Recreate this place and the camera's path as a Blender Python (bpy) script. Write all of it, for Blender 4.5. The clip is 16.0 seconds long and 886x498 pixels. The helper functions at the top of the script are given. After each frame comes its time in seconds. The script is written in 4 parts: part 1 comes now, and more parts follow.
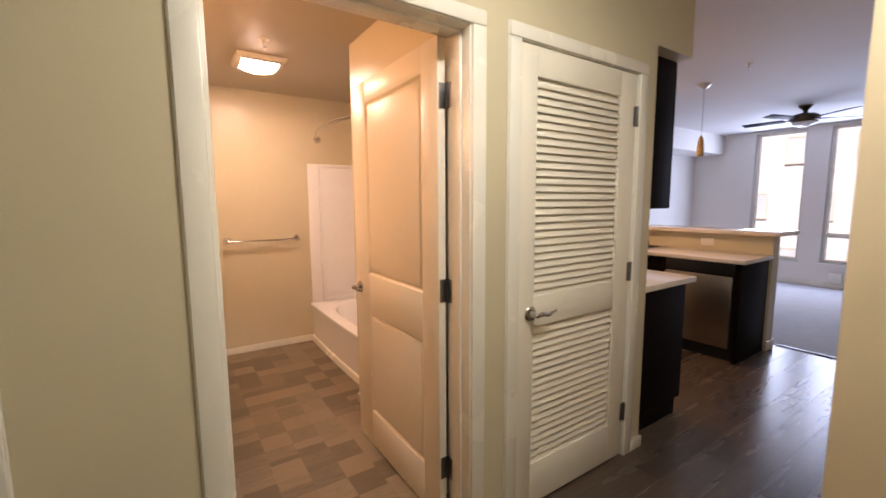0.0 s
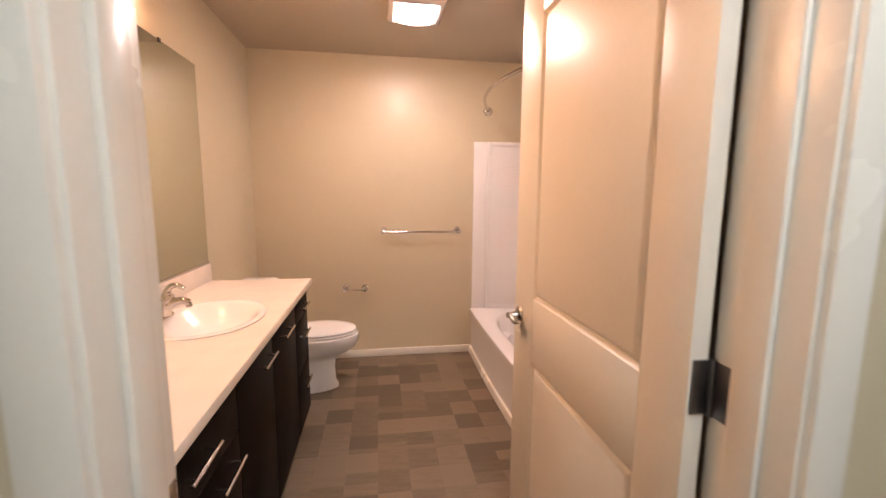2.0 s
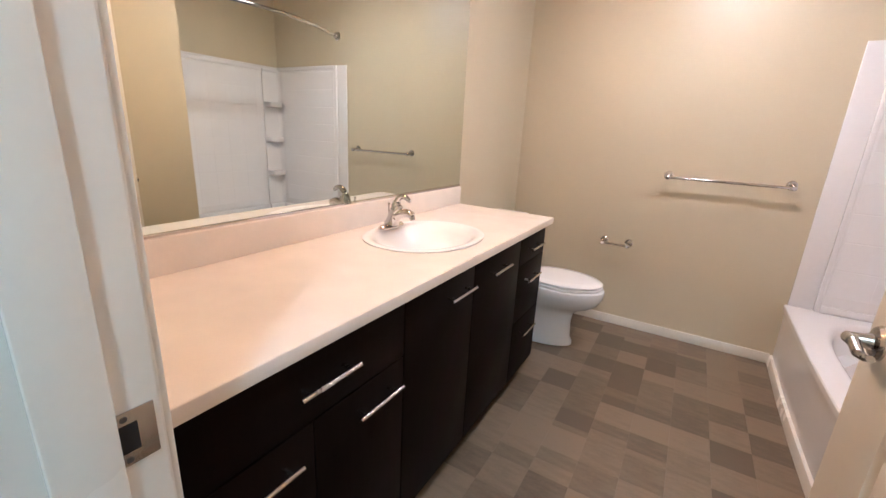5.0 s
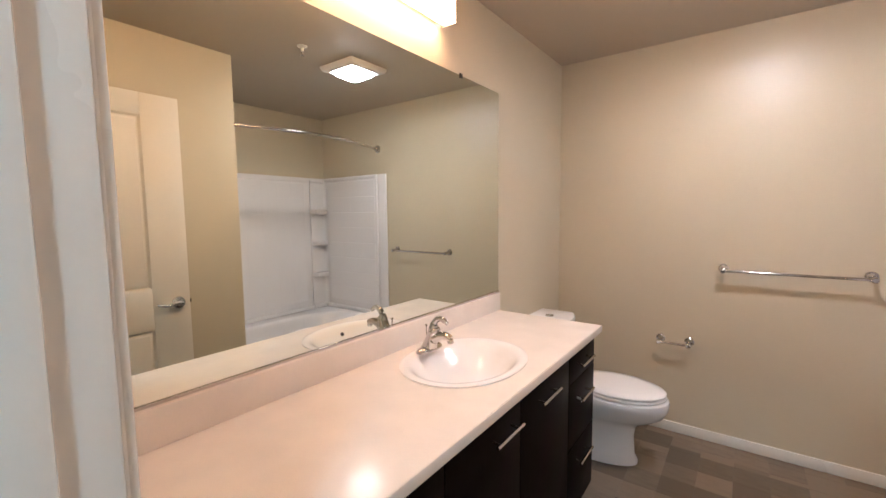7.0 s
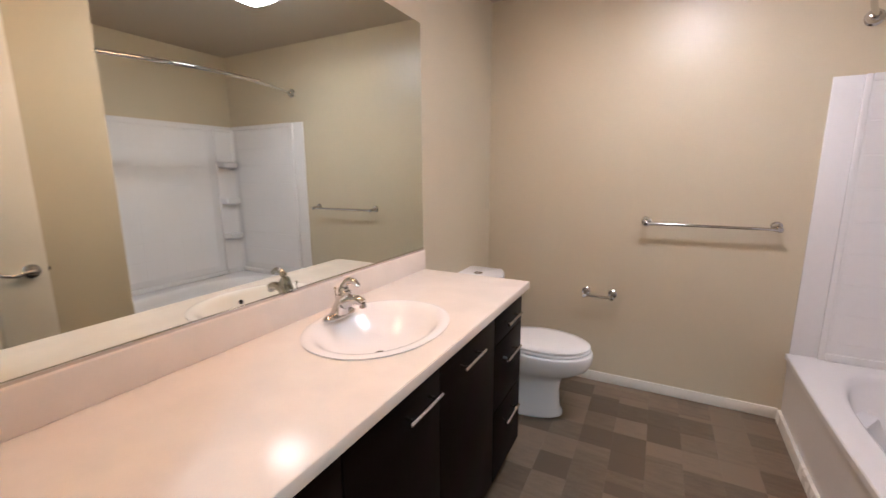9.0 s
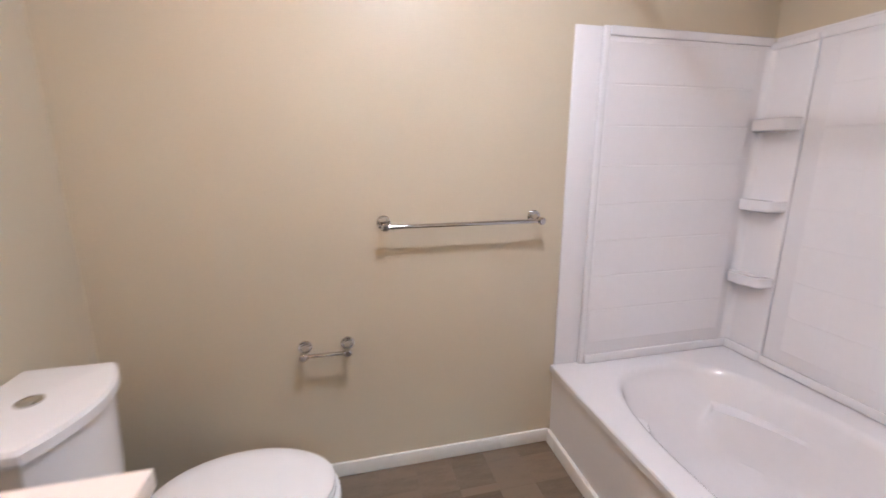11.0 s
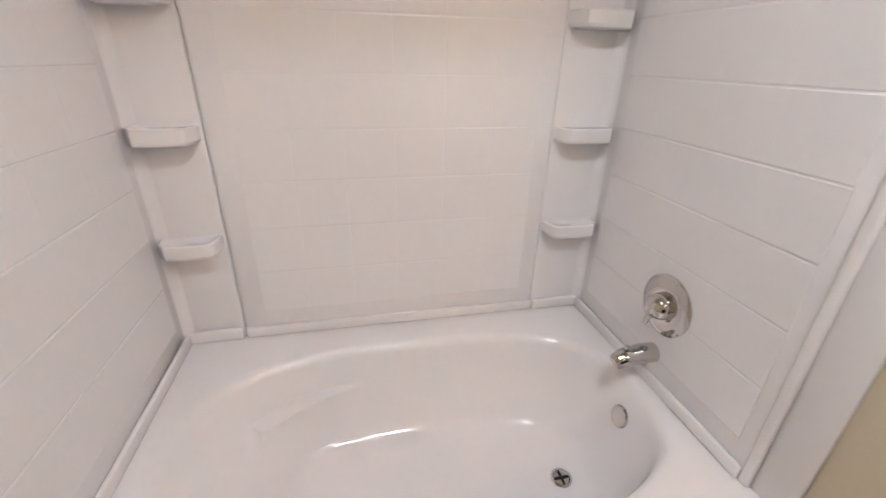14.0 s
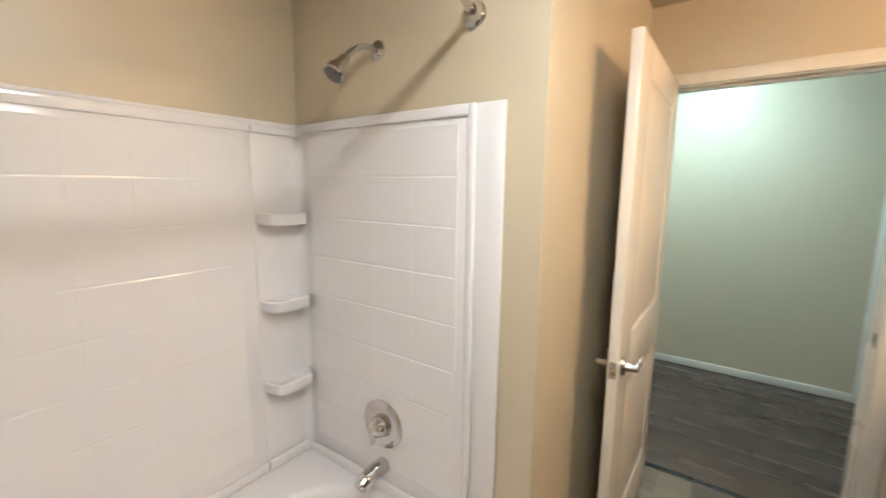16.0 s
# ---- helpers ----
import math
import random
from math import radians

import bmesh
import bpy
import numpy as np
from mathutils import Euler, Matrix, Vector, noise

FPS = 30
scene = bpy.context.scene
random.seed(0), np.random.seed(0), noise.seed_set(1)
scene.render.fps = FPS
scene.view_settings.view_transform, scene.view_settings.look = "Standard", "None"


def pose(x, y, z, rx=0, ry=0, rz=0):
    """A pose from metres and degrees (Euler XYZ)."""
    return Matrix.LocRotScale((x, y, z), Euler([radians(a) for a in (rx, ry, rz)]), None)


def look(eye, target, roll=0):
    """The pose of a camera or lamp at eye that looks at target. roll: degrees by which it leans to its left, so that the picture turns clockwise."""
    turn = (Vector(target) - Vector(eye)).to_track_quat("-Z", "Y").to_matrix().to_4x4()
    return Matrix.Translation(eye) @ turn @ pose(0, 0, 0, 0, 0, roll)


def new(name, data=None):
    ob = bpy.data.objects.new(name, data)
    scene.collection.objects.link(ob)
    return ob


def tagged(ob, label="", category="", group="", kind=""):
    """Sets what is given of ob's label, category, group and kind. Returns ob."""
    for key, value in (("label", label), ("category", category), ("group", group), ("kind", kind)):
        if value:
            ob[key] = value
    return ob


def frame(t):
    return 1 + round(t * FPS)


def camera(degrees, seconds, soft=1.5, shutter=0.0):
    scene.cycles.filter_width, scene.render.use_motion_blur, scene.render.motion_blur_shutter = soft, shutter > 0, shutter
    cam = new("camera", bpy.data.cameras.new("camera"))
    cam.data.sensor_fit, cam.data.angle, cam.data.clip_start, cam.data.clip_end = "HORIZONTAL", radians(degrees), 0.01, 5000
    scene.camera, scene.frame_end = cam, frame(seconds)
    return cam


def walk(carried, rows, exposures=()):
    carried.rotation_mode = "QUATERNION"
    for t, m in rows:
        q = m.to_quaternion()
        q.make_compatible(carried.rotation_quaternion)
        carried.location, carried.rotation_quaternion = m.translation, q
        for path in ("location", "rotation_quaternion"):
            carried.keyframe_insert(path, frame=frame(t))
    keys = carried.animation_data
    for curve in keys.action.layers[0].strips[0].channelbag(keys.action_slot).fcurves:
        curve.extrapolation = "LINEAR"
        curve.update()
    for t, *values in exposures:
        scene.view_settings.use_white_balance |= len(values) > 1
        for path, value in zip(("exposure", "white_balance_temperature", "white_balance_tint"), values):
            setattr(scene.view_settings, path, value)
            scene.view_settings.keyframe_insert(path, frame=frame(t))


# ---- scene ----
cam = camera(94.5, 16.0, shutter=0.35)
PATH = [
    (0, (0.015, 0.094, 1.395), (1.117, 1.748, 1.167), -0.3),
    (0.5, (0.028, 0.233, 1.377), (0.988, 1.967, 1.112), 0.2),
    (1, (0.131, 0.421, 1.362), (0.892, 2.248, 1.076), 0.4),
    (1.5, (0.289, 0.629, 1.383), (0.811, 2.537, 1.086), 0.7),
    (2, (0.397, 0.883, 1.354), (0.703, 2.842, 1.087), 0.4),
    (2.5, (0.467, 1.081, 1.36), (0.526, 3.065, 1.109), -0.2),
    (3, (0.537, 1.199, 1.362), (0.113, 3.133, 1.082), 0.0),
    (3.5, (0.557, 1.254, 1.339), (-0.273, 3.039, 0.982), 1.3),
    (4, (0.553, 1.268, 1.275), (-0.417, 2.947, 0.784), 2.0),
    (4.2, (0.555, 1.274, 1.247), (-0.4, 2.934, 0.671), 2.7),
    (6.3, (0.54, 1.32, 1.266), (-0.556, 2.957, 0.923), 1.5),
    (6.5, (0.536, 1.334, 1.311), (-0.605, 2.952, 1.025), 0.7),
    (7, (0.522, 1.355, 1.393), (-0.661, 2.958, 1.219), -0.6),
    (7.5, (0.533, 1.337, 1.421), (-0.662, 2.933, 1.272), -0.9),
    (8, (0.534, 1.336, 1.409), (-0.642, 2.938, 1.182), -0.9),
    (8.2, (0.537, 1.345, 1.39), (-0.617, 2.956, 1.118), -1.0),
    (10.3, (0.335, 2.278, 1.301), (0.198, 4.226, 0.867), 1.6),
    (10.5, (0.323, 2.406, 1.292), (0.335, 4.359, 0.864), 1.6),
    (11, (0.294, 2.707, 1.304), (0.751, 4.601, 0.853), -0.1),
    (11.5, (0.341, 2.973, 1.293), (1.277, 4.677, 0.822), -1.5),
    (12, (0.462, 3.225, 1.319), (1.854, 4.583, 0.852), -1.1),
    (12.5, (0.522, 3.395, 1.286), (2.262, 4.246, 0.79), -1.4),
    (13, (0.606, 3.502, 1.35), (2.461, 3.819, 0.672), -2.2),
    (13.5, (0.751, 3.56, 1.316), (2.557, 3.495, 0.459), -0.7),
    (14, (0.782, 3.607, 1.292), (2.551, 3.205, 0.45), 1.5),
    (14.5, (0.744, 3.713, 1.42), (2.471, 2.917, 0.8), -0.2),
    (15, (0.699, 3.783, 1.509), (2.364, 2.752, 1.105), -0.4),
    (15.5, (0.65, 3.795, 1.535), (2.15, 2.504, 1.244), 0.7),
    (16, (0.628, 3.776, 1.535), (1.776, 2.165, 1.238), 0.6),
]
EXPO = [(0, -0.30, 7900, 36), (0.5, -0.30, 8400, 36), (1, -0.27, 10200, 36), (1.6, -0.20, 8296, 37), (2.1, -0.25, 6133, 35), (2.6, -0.30, 5180, 18), (3.4, -0.34, 5090, 20), (4, -0.06, 5090, 20), (6.3, -0.20, 5170, 20), (7, -0.36, 5170, 20), (8.2, -0.46, 5150, 20), (10.5, -0.22, 4750, 18), (11.2, -0.19, 4790, 18), (12, -0.26, 4840, 14), (13.5, -0.25, 4990, 12), (15, -0.22, 5070, 10), (16, -0.10, 5150, 7)]
walk(cam, [(t, look(eye, target, roll)) for t, eye, target, roll in PATH], EXPO)

# ---- world, sun and large lights ----
world = bpy.data.worlds.new("sky")
scene.world = world
world.use_nodes = True
wn = world.node_tree.nodes
sky = wn.new("ShaderNodeTexSky")
sky.sky_type = "NISHITA"
sky.sun_disc = False
sky.sun_elevation, sky.sun_rotation = radians(32), radians(250)
wn["Background"].inputs["Strength"].default_value = 0.12
world.node_tree.links.new(sky.outputs["Color"], wn["Background"].inputs["Color"])
sun_data = bpy.data.lights.new("sun", "SUN")
sun_data.energy, sun_data.angle, sun_data.color = 5.0, radians(0.5), (1.0, 0.97, 0.93)
sun = new("sun", sun_data)
sun.matrix_world = look((-24, -8, 16), (0, 0, 0))


def area_lamp(name, eye, target, sx, sy, watts, colour):
    d = bpy.data.lights.new(name, "AREA")
    d.shape, d.size, d.size_y, d.energy, d.color = "RECTANGLE", sx, sy, watts, colour
    ob = new(name, d)
    ob.matrix_world = look(eye, target)
    return ob


area_lamp("window_light_a", (8.58, 2.795, 1.5), (0, 2.795, 1.3), 0.70, 2.0, 54, (0.42, 0.66, 1.0))
area_lamp("window_light_b", (8.58, 1.805, 1.5), (0, 1.805, 1.3), 0.70, 2.0, 54, (0.42, 0.66, 1.0))

# ---- materials ----


def material(name, colour, rough=0.5, metal=0.0, vary=0.06, scale=6.0, grain=120.0, bump=0.05, per_piece=0.0,
             stretch=(1, 1, 1), rough_vary=0.08, coat=0.0, tint=None, ior=None):
    """A surface with variation at two scales: broad patches and fine grain with relief."""
    m = bpy.data.materials.new(name)
    m.use_nodes = True
    nt = m.node_tree
    n, ln = nt.nodes, nt.links
    b = n["Principled BSDF"]
    tc = n.new("ShaderNodeTexCoord")
    mp = n.new("ShaderNodeMapping")
    mp.inputs["Scale"].default_value = stretch
    ln.new(tc.outputs["Object"], mp.inputs["Vector"])
    big = n.new("ShaderNodeTexNoise")
    big.inputs["Scale"].default_value = scale
    big.inputs["Detail"].default_value = 4
    fine = n.new("ShaderNodeTexNoise")
    fine.inputs["Scale"].default_value = grain
    fine.inputs["Detail"].default_value = 3
    ln.new(mp.outputs["Vector"], big.inputs["Vector"])
    ln.new(mp.outputs["Vector"], fine.inputs["Vector"])
    mixf = n.new("ShaderNodeMath")
    mixf.operation = "MULTIPLY_ADD"
    mixf.inputs[1].default_value, mixf.inputs[2].default_value = 0.65, 0.0
    ln.new(big.outputs["Fac"], mixf.inputs[0])
    addf = n.new("ShaderNodeMath")
    addf.operation = "MULTIPLY_ADD"
    addf.inputs[1].default_value = 0.35
    ln.new(fine.outputs["Fac"], addf.inputs[0])
    ln.new(mixf.outputs[0], addf.inputs[2])
    last = addf.outputs[0]
    if per_piece:
        oi = n.new("ShaderNodeObjectInfo")
        pp = n.new("ShaderNodeMath")
        pp.operation = "MULTIPLY_ADD"
        pp.inputs[1].default_value = per_piece
        ln.new(oi.outputs["Random"], pp.inputs[0])
        ln.new(last, pp.inputs[2])
        sub = n.new("ShaderNodeMath")
        sub.operation = "SUBTRACT"
        sub.inputs[1].default_value = per_piece / 2
        ln.new(pp.outputs[0], sub.inputs[0])
        last = sub.outputs[0]
    ramp = n.new("ShaderNodeValToRGB")
    c = Vector(colour)
    dark = c * (1 - vary * 2)
    light = Vector(tint) if tint else c * (1 + vary * 2)
    ramp.color_ramp.elements[0].position, ramp.color_ramp.elements[1].position = 0.25, 0.75
    ramp.color_ramp.elements[0].color = (*[min(1, max(0, v)) for v in dark], 1)
    ramp.color_ramp.elements[1].color = (*[min(1, max(0, v)) for v in light], 1)
    ln.new(last, ramp.inputs["Fac"])
    ln.new(ramp.outputs["Color"], b.inputs["Base Color"])
    rr = n.new("ShaderNodeMapRange")
    rr.inputs["To Min"].default_value = max(0.02, rough - rough_vary)
    rr.inputs["To Max"].default_value = min(1, rough + rough_vary)
    ln.new(big.outputs["Fac"], rr.inputs["Value"])
    ln.new(rr.outputs["Result"], b.inputs["Roughness"])
    b.inputs["Metallic"].default_value = metal
    b.inputs["Coat Weight"].default_value = coat
    b.inputs["Coat Roughness"].default_value = 0.08
    if bump:
        bp = n.new("ShaderNodeBump")
        bp.inputs["Strength"].default_value = bump
        bp.inputs["Distance"].default_value = 0.004
        ln.new(fine.outputs["Fac"], bp.inputs["Height"])
        ln.new(bp.outputs["Normal"], b.inputs["Normal"])
    return m


def glowing(name, colour, strength):
    m = bpy.data.materials.new(name)
    m.use_nodes = True
    b = m.node_tree.nodes["Principled BSDF"]
    b.inputs["Base Color"].default_value = (0.8, 0.8, 0.8, 1)
    b.inputs["Emission Color"].default_value = (*colour, 1)
    b.inputs["Emission Strength"].default_value = strength
    return m


def glass(name):
    m = bpy.data.materials.new(name)
    m.use_nodes = True
    b = m.node_tree.nodes["Principled BSDF"]
    b.inputs["Base Color"].default_value = (0.95, 0.98, 0.98, 1)
    b.inputs["Roughness"].default_value = 0.02
    b.inputs["Transmission Weight"].default_value = 1.0
    b.inputs["IOR"].default_value = 1.02
    return m


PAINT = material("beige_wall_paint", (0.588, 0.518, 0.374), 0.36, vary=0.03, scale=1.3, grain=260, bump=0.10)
PAINT_WHITE = material("pale_living_room_paint", (0.80, 0.76, 0.72), 0.5, vary=0.02, scale=1.3, grain=260, bump=0.08)
# the walls' beige, with the ceiling's weaker light put in as a darker colour
CEIL = material("flat_beige_shaded", (0.47, 0.405, 0.315), 0.6, vary=0.03, scale=1.1, grain=200, bump=0.12)
CEIL_WHITE = material("white_ceiling_paint", (0.67, 0.64, 0.63), 0.7, vary=0.02, scale=1.1, grain=200, bump=0.1)
TRIM = material("white_semigloss_trim_paint", (0.78, 0.75, 0.68), 0.26, vary=0.015, scale=3, grain=90, bump=0.03)
DOORP = material("white_door_paint", (0.79, 0.74, 0.65), 0.40, vary=0.015, scale=3, grain=70, bump=0.03)
ACRYLIC = material("white_moulded_acrylic", (0.80, 0.79, 0.80), 0.13, vary=0.012, scale=2.5, grain=40, bump=0.012, rough_vary=0.04)
CERAMIC = material("white_vitreous_china", (0.82, 0.81, 0.80), 0.09, vary=0.01, scale=4, grain=30, bump=0.0, rough_vary=0.03)
SINKW = material("white_enamel_sink", (0.87, 0.83, 0.80), 0.20, vary=0.01, scale=4, grain=30, bump=0.0, rough_vary=0.03)
QUARTZ = material("cream_quartz_counter", (0.82, 0.74, 0.665), 0.13, vary=0.035, scale=9, grain=420, bump=0.0, rough_vary=0.04)
ESPRESSO = material("espresso_wood_laminate", (0.006, 0.0032, 0.0023), 0.48, vary=0.28, scale=3, grain=60, bump=0.06, stretch=(1, 1, 0.12))
GAP = material("dark_recess", (0.008, 0.007, 0.006), 0.8, vary=0.1)
CHROME = material("polished_chrome", (0.60, 0.585, 0.57), 0.05, metal=1.0, vary=0.02, bump=0.0, rough_vary=0.03)
NICKEL = material("brushed_nickel", (0.52, 0.49, 0.46), 0.26, metal=1.0, vary=0.05, grain=300, bump=0.03)
for sock in ESPRESSO.node_tree.nodes["Principled BSDF"].inputs:
    if sock.name == "Specular IOR Level":
        sock.default_value = 0.05
HINGE = material("dull_steel_hinge", (0.20, 0.20, 0.21), 0.38, metal=1.0, vary=0.1, grain=200, bump=0.03)
STEEL = material("stainless_steel", (0.42, 0.38, 0.33), 0.3, metal=1.0, vary=0.05, stretch=(1, 0.05, 1), grain=300, bump=0.02)
NOZZLE = material("grey_rubber_nozzles", (0.16, 0.155, 0.15), 0.35, vary=0.25, scale=180, grain=400, bump=0.2)
BLACK = material("black_plastic", (0.012, 0.012, 0.013), 0.3, vary=0.1)
VINYL = material("brown_vinyl_patch", (0.140, 0.101, 0.064), 0.42, vary=0.10, scale=9, grain=70, bump=0.04, per_piece=0.72,
                 tint=(0.215, 0.163, 0.108), stretch=(1, 4, 1))
PLANK = material("dark_wood_look_plank", (0.090, 0.061, 0.045), 0.27, vary=0.22, scale=6, grain=60, bump=0.015, per_piece=0.17,
                 stretch=(0.12, 1, 1))
UNDER = material("grey_subfloor", (0.05, 0.04, 0.035), 0.7, vary=0.1)
CARPET = material("pale_grey_carpet", (0.50, 0.49, 0.50), 0.95, vary=0.06, scale=8, grain=500, bump=0.6)
MIRROR = material("silvered_mirror", (0.76, 0.81, 0.76), 0.0, metal=1.0, vary=0.0, bump=0.0, rough_vary=0.0)
MIRROR.node_tree.nodes["Principled BSDF"].inputs["Roughness"].default_value = 0.0
for lk in list(MIRROR.node_tree.links):
    if lk.to_socket.name == "Roughness":
        MIRROR.node_tree.links.remove(lk)
LENS = glowing("lit_ceiling_lens", (1.0, 0.86, 0.68), 40)
LENS_CORE = glowing("hot_ceiling_lens_middle", (1.0, 0.86, 0.68), 490)
BULBGLASS = glowing("lit_vanity_glass", (1.0, 0.58, 0.27), 51)
KITCHEN_GLOW = glowing("lit_kitchen_lens", (1.0, 0.72, 0.42), 110)
KITCHEN_CORE = glowing("hot_kitchen_lens_middle", (1.0, 0.72, 0.42), 420)
# glow of an added hall lamp, cool green in place of the hall's daylight
HALL_FILL = glowing("hall_fill_glow", (0.80, 0.99, 0.92), 96)
HALL_FILL_CORE = glowing("hall_fill_glow_middle", (0.80, 0.99, 0.92), 450)
GLASS = glass("window_glass")
BRONZE = material("bronze_metal", (0.10, 0.075, 0.055), 0.35, metal=1.0, vary=0.1)
AMBER = material("amber_art_glass", (0.55, 0.36, 0.14), 0.15, vary=0.3, scale=40)
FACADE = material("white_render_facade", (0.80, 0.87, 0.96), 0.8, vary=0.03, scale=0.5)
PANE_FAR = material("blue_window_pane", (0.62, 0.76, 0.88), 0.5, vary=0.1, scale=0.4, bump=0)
ASPHALT = material("asphalt", (0.05, 0.05, 0.052), 0.85, vary=0.15, grain=60, bump=0.3)

# ---- mesh tools ----


def box(bm, x0, x1, y0, y1, z0, z1, bev=0.0, seg=2):
    r = bmesh.ops.create_cube(bm, size=1.0)
    vs = r["verts"]
    for v in vs:
        v.co = Vector(((x0 + x1) / 2 + v.co.x * (x1 - x0), (y0 + y1) / 2 + v.co.y * (y1 - y0), (z0 + z1) / 2 + v.co.z * (z1 - z0)))
    if bev:
        es = list({e for v in vs for e in v.link_edges})
        bmesh.ops.bevel(bm, geom=es, offset=bev, segments=seg, affect="EDGES", profile=0.5)
    return bm


def boxes(*specs, bev=0.0, seg=2):
    bm = bmesh.new()
    for s in specs:
        box(bm, *s, bev=bev, seg=seg)
    return bm


def loft(bm, rings, closed=True, cap0=True, cap1=True):
    rows = [[bm.verts.new(p) for p in ring] for ring in rings]
    n = len(rows[0])
    for a, b in zip(rows, rows[1:]):
        for i in range(n if closed else n - 1):
            j = (i + 1) % n
            bm.faces.new((a[i], a[j], b[j], b[i]))
    if cap0:
        bm.faces.new(rows[0][::-1])
    if cap1:
        bm.faces.new(rows[-1])
    return rows


def ring_about(centre, axis, r, seg=20, squash=1.0, up=None):
    axis = Vector(axis).normalized()
    ref = Vector(up) if up else (Vector((0, 0, 1)) if abs(axis.z) < 0.9 else Vector((1, 0, 0)))
    u = axis.cross(ref).normalized()
    v = axis.cross(u).normalized()
    c = Vector(centre)
    return [c + u * (r * math.cos(2 * math.pi * k / seg)) + v * (r * squash * math.sin(2 * math.pi * k / seg)) for k in range(seg)]


def tube(bm, pts, r, seg=16):
    """A round rod along a line of places; r may be a list."""
    pts = [Vector(p) for p in pts]
    rs = r if isinstance(r, (list, tuple)) else [r] * len(pts)
    rings = []
    for i, p in enumerate(pts):
        d = (pts[min(i + 1, len(pts) - 1)] - pts[max(i - 1, 0)]).normalized()
        rings.append(ring_about(p, d, rs[i], seg))
    loft(bm, rings)
    return bm


def turned(bm, base, axis, profile, seg=28):
    """A turned shape: profile rows of (height along the axis, radius)."""
    a = Vector(axis).normalized()
    loft(bm, [ring_about(Vector(base) + a * h, a, max(r, 0.0003), seg) for h, r in profile])
    return bm


def curve(pts, n=8):
    """A smooth line through the given places."""
    P = [Vector(p) for p in pts]
    P = [P[0] * 2 - P[1]] + P + [P[-1] * 2 - P[-2]]
    out = []
    for i in range(1, len(P) - 2):
        for k in range(n):
            t = k / n
            a, b, c, d = P[i - 1:i + 3]
            out.append(0.5 * ((2 * b) + (c - a) * t + (2 * a - 5 * b + 4 * c - d) * t * t + (3 * b - a - 3 * c + d) * t ** 3))
    return out + [P[-2]]


def oval(cx, cy, z, ax, ay, n=48, p=2.0):
    out = []
    for k in range(n):
        a = 2 * math.pi * k / n
        c, s = math.cos(a), math.sin(a)
        out.append(Vector((cx + ax * math.copysign(abs(c) ** (2 / p), c), cy + ay * math.copysign(abs(s) ** (2 / p), s), z)))
    return out


def mesh_from(bm, name, mat, smooth=True):
    bmesh.ops.recalc_face_normals(bm, faces=bm.faces)
    for f in bm.faces:
        f.smooth = smooth
    for e in bm.edges:
        if len(e.link_faces) == 2 and e.calc_face_angle(0) > radians(32):
            e.smooth = False
    me = bpy.data.meshes.new(name)
    bm.to_mesh(me)
    bm.free()
    me.materials.append(mat)
    return me


def thing(name, base, label, category, group=""):
    e = new(name)
    e.empty_display_size = 0.05
    e.location = base
    return tagged(e, label, category, group)


def part(name, bm, mat, parent, label="", smooth=True):
    ob = new(name, mesh_from(bm, name, mat, smooth))
    ob.parent = parent
    if parent.type == "EMPTY":
        ob.matrix_parent_inverse = Matrix.Translation(-Vector(parent.location))
    if label:
        ob["label"] = label
    return ob


def solid(name, bm, mat, label, category, kind="", group=""):
    return tagged(new(name, mesh_from(bm, name, mat)), label, category, group, kind)


# ---- structure ----
XW, YF, H0, H1, XS, YA, XB, ZC = -0.55, 4.22, 1.315, 1.456, 1.05, 2.725, 2.115, 2.40
ZL = 2.58
OPEN = [(-1.178, -0.368), (0.097, 0.963), (1.186, 2.018)]
HEAD = 2.035


def wall_with_openings(y0, y1, x0, x1, z1, spans):
    bm = bmesh.new()
    x = x0
    for a, b in spans:
        box(bm, x, a, y0, y1, 0, z1)
        box(bm, a, b, y0, y1, HEAD, z1)
        x = b
    box(bm, x, x1, y0, y1, 0, z1)
    return bm


solid("wall_south", wall_with_openings(H0, H1, -1.42, 2.165, ZL, OPEN), PAINT, "beige painted wall between hall and bathroom with door openings", "wall", "structure")
solid("wall_west", boxes((XW - 0.12, XW, H1, YF, 0, ZL)), PAINT, "beige painted bathroom wall behind vanity and mirror", "wall", "structure")
solid("wall_north", boxes((XW - 0.12, XB + 0.1, YF, YF + 0.12, 0, ZL)), PAINT, "beige painted bathroom wall behind toilet", "wall", "structure")
solid("wall_east", boxes((XS, XS + 0.09, H1, YA, 0, ZL), bev=0), PAINT, "beige painted short wall beside the open door", "wall", "structure")
solid("wall_tub_end", boxes((XS + 0.09, XB, YA - 0.09, YA, 0, ZL)), PAINT, "beige painted end wall of the tub alcove", "wall", "structure")
solid("wall_tub_back", boxes((XB, XB + 0.1, YA - 0.09, YF, 0, ZL)), PAINT, "beige painted back wall of the tub alcove", "wall", "structure")
solid("wall_closet_side", boxes((XB - 0.02, 2.165, H1, YA - 0.09, 0, ZL)), PAINT, "painted wall between closet and kitchen", "wall", "structure")
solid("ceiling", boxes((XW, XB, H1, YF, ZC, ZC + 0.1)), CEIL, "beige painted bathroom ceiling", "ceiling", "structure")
solid("ceiling_living", boxes((-1.42, 9.0, -2.4, 6.0, ZL, ZL + 0.1)), CEIL_WHITE, "pale ceiling of hall, kitchen and living room", "ceiling", "structure")
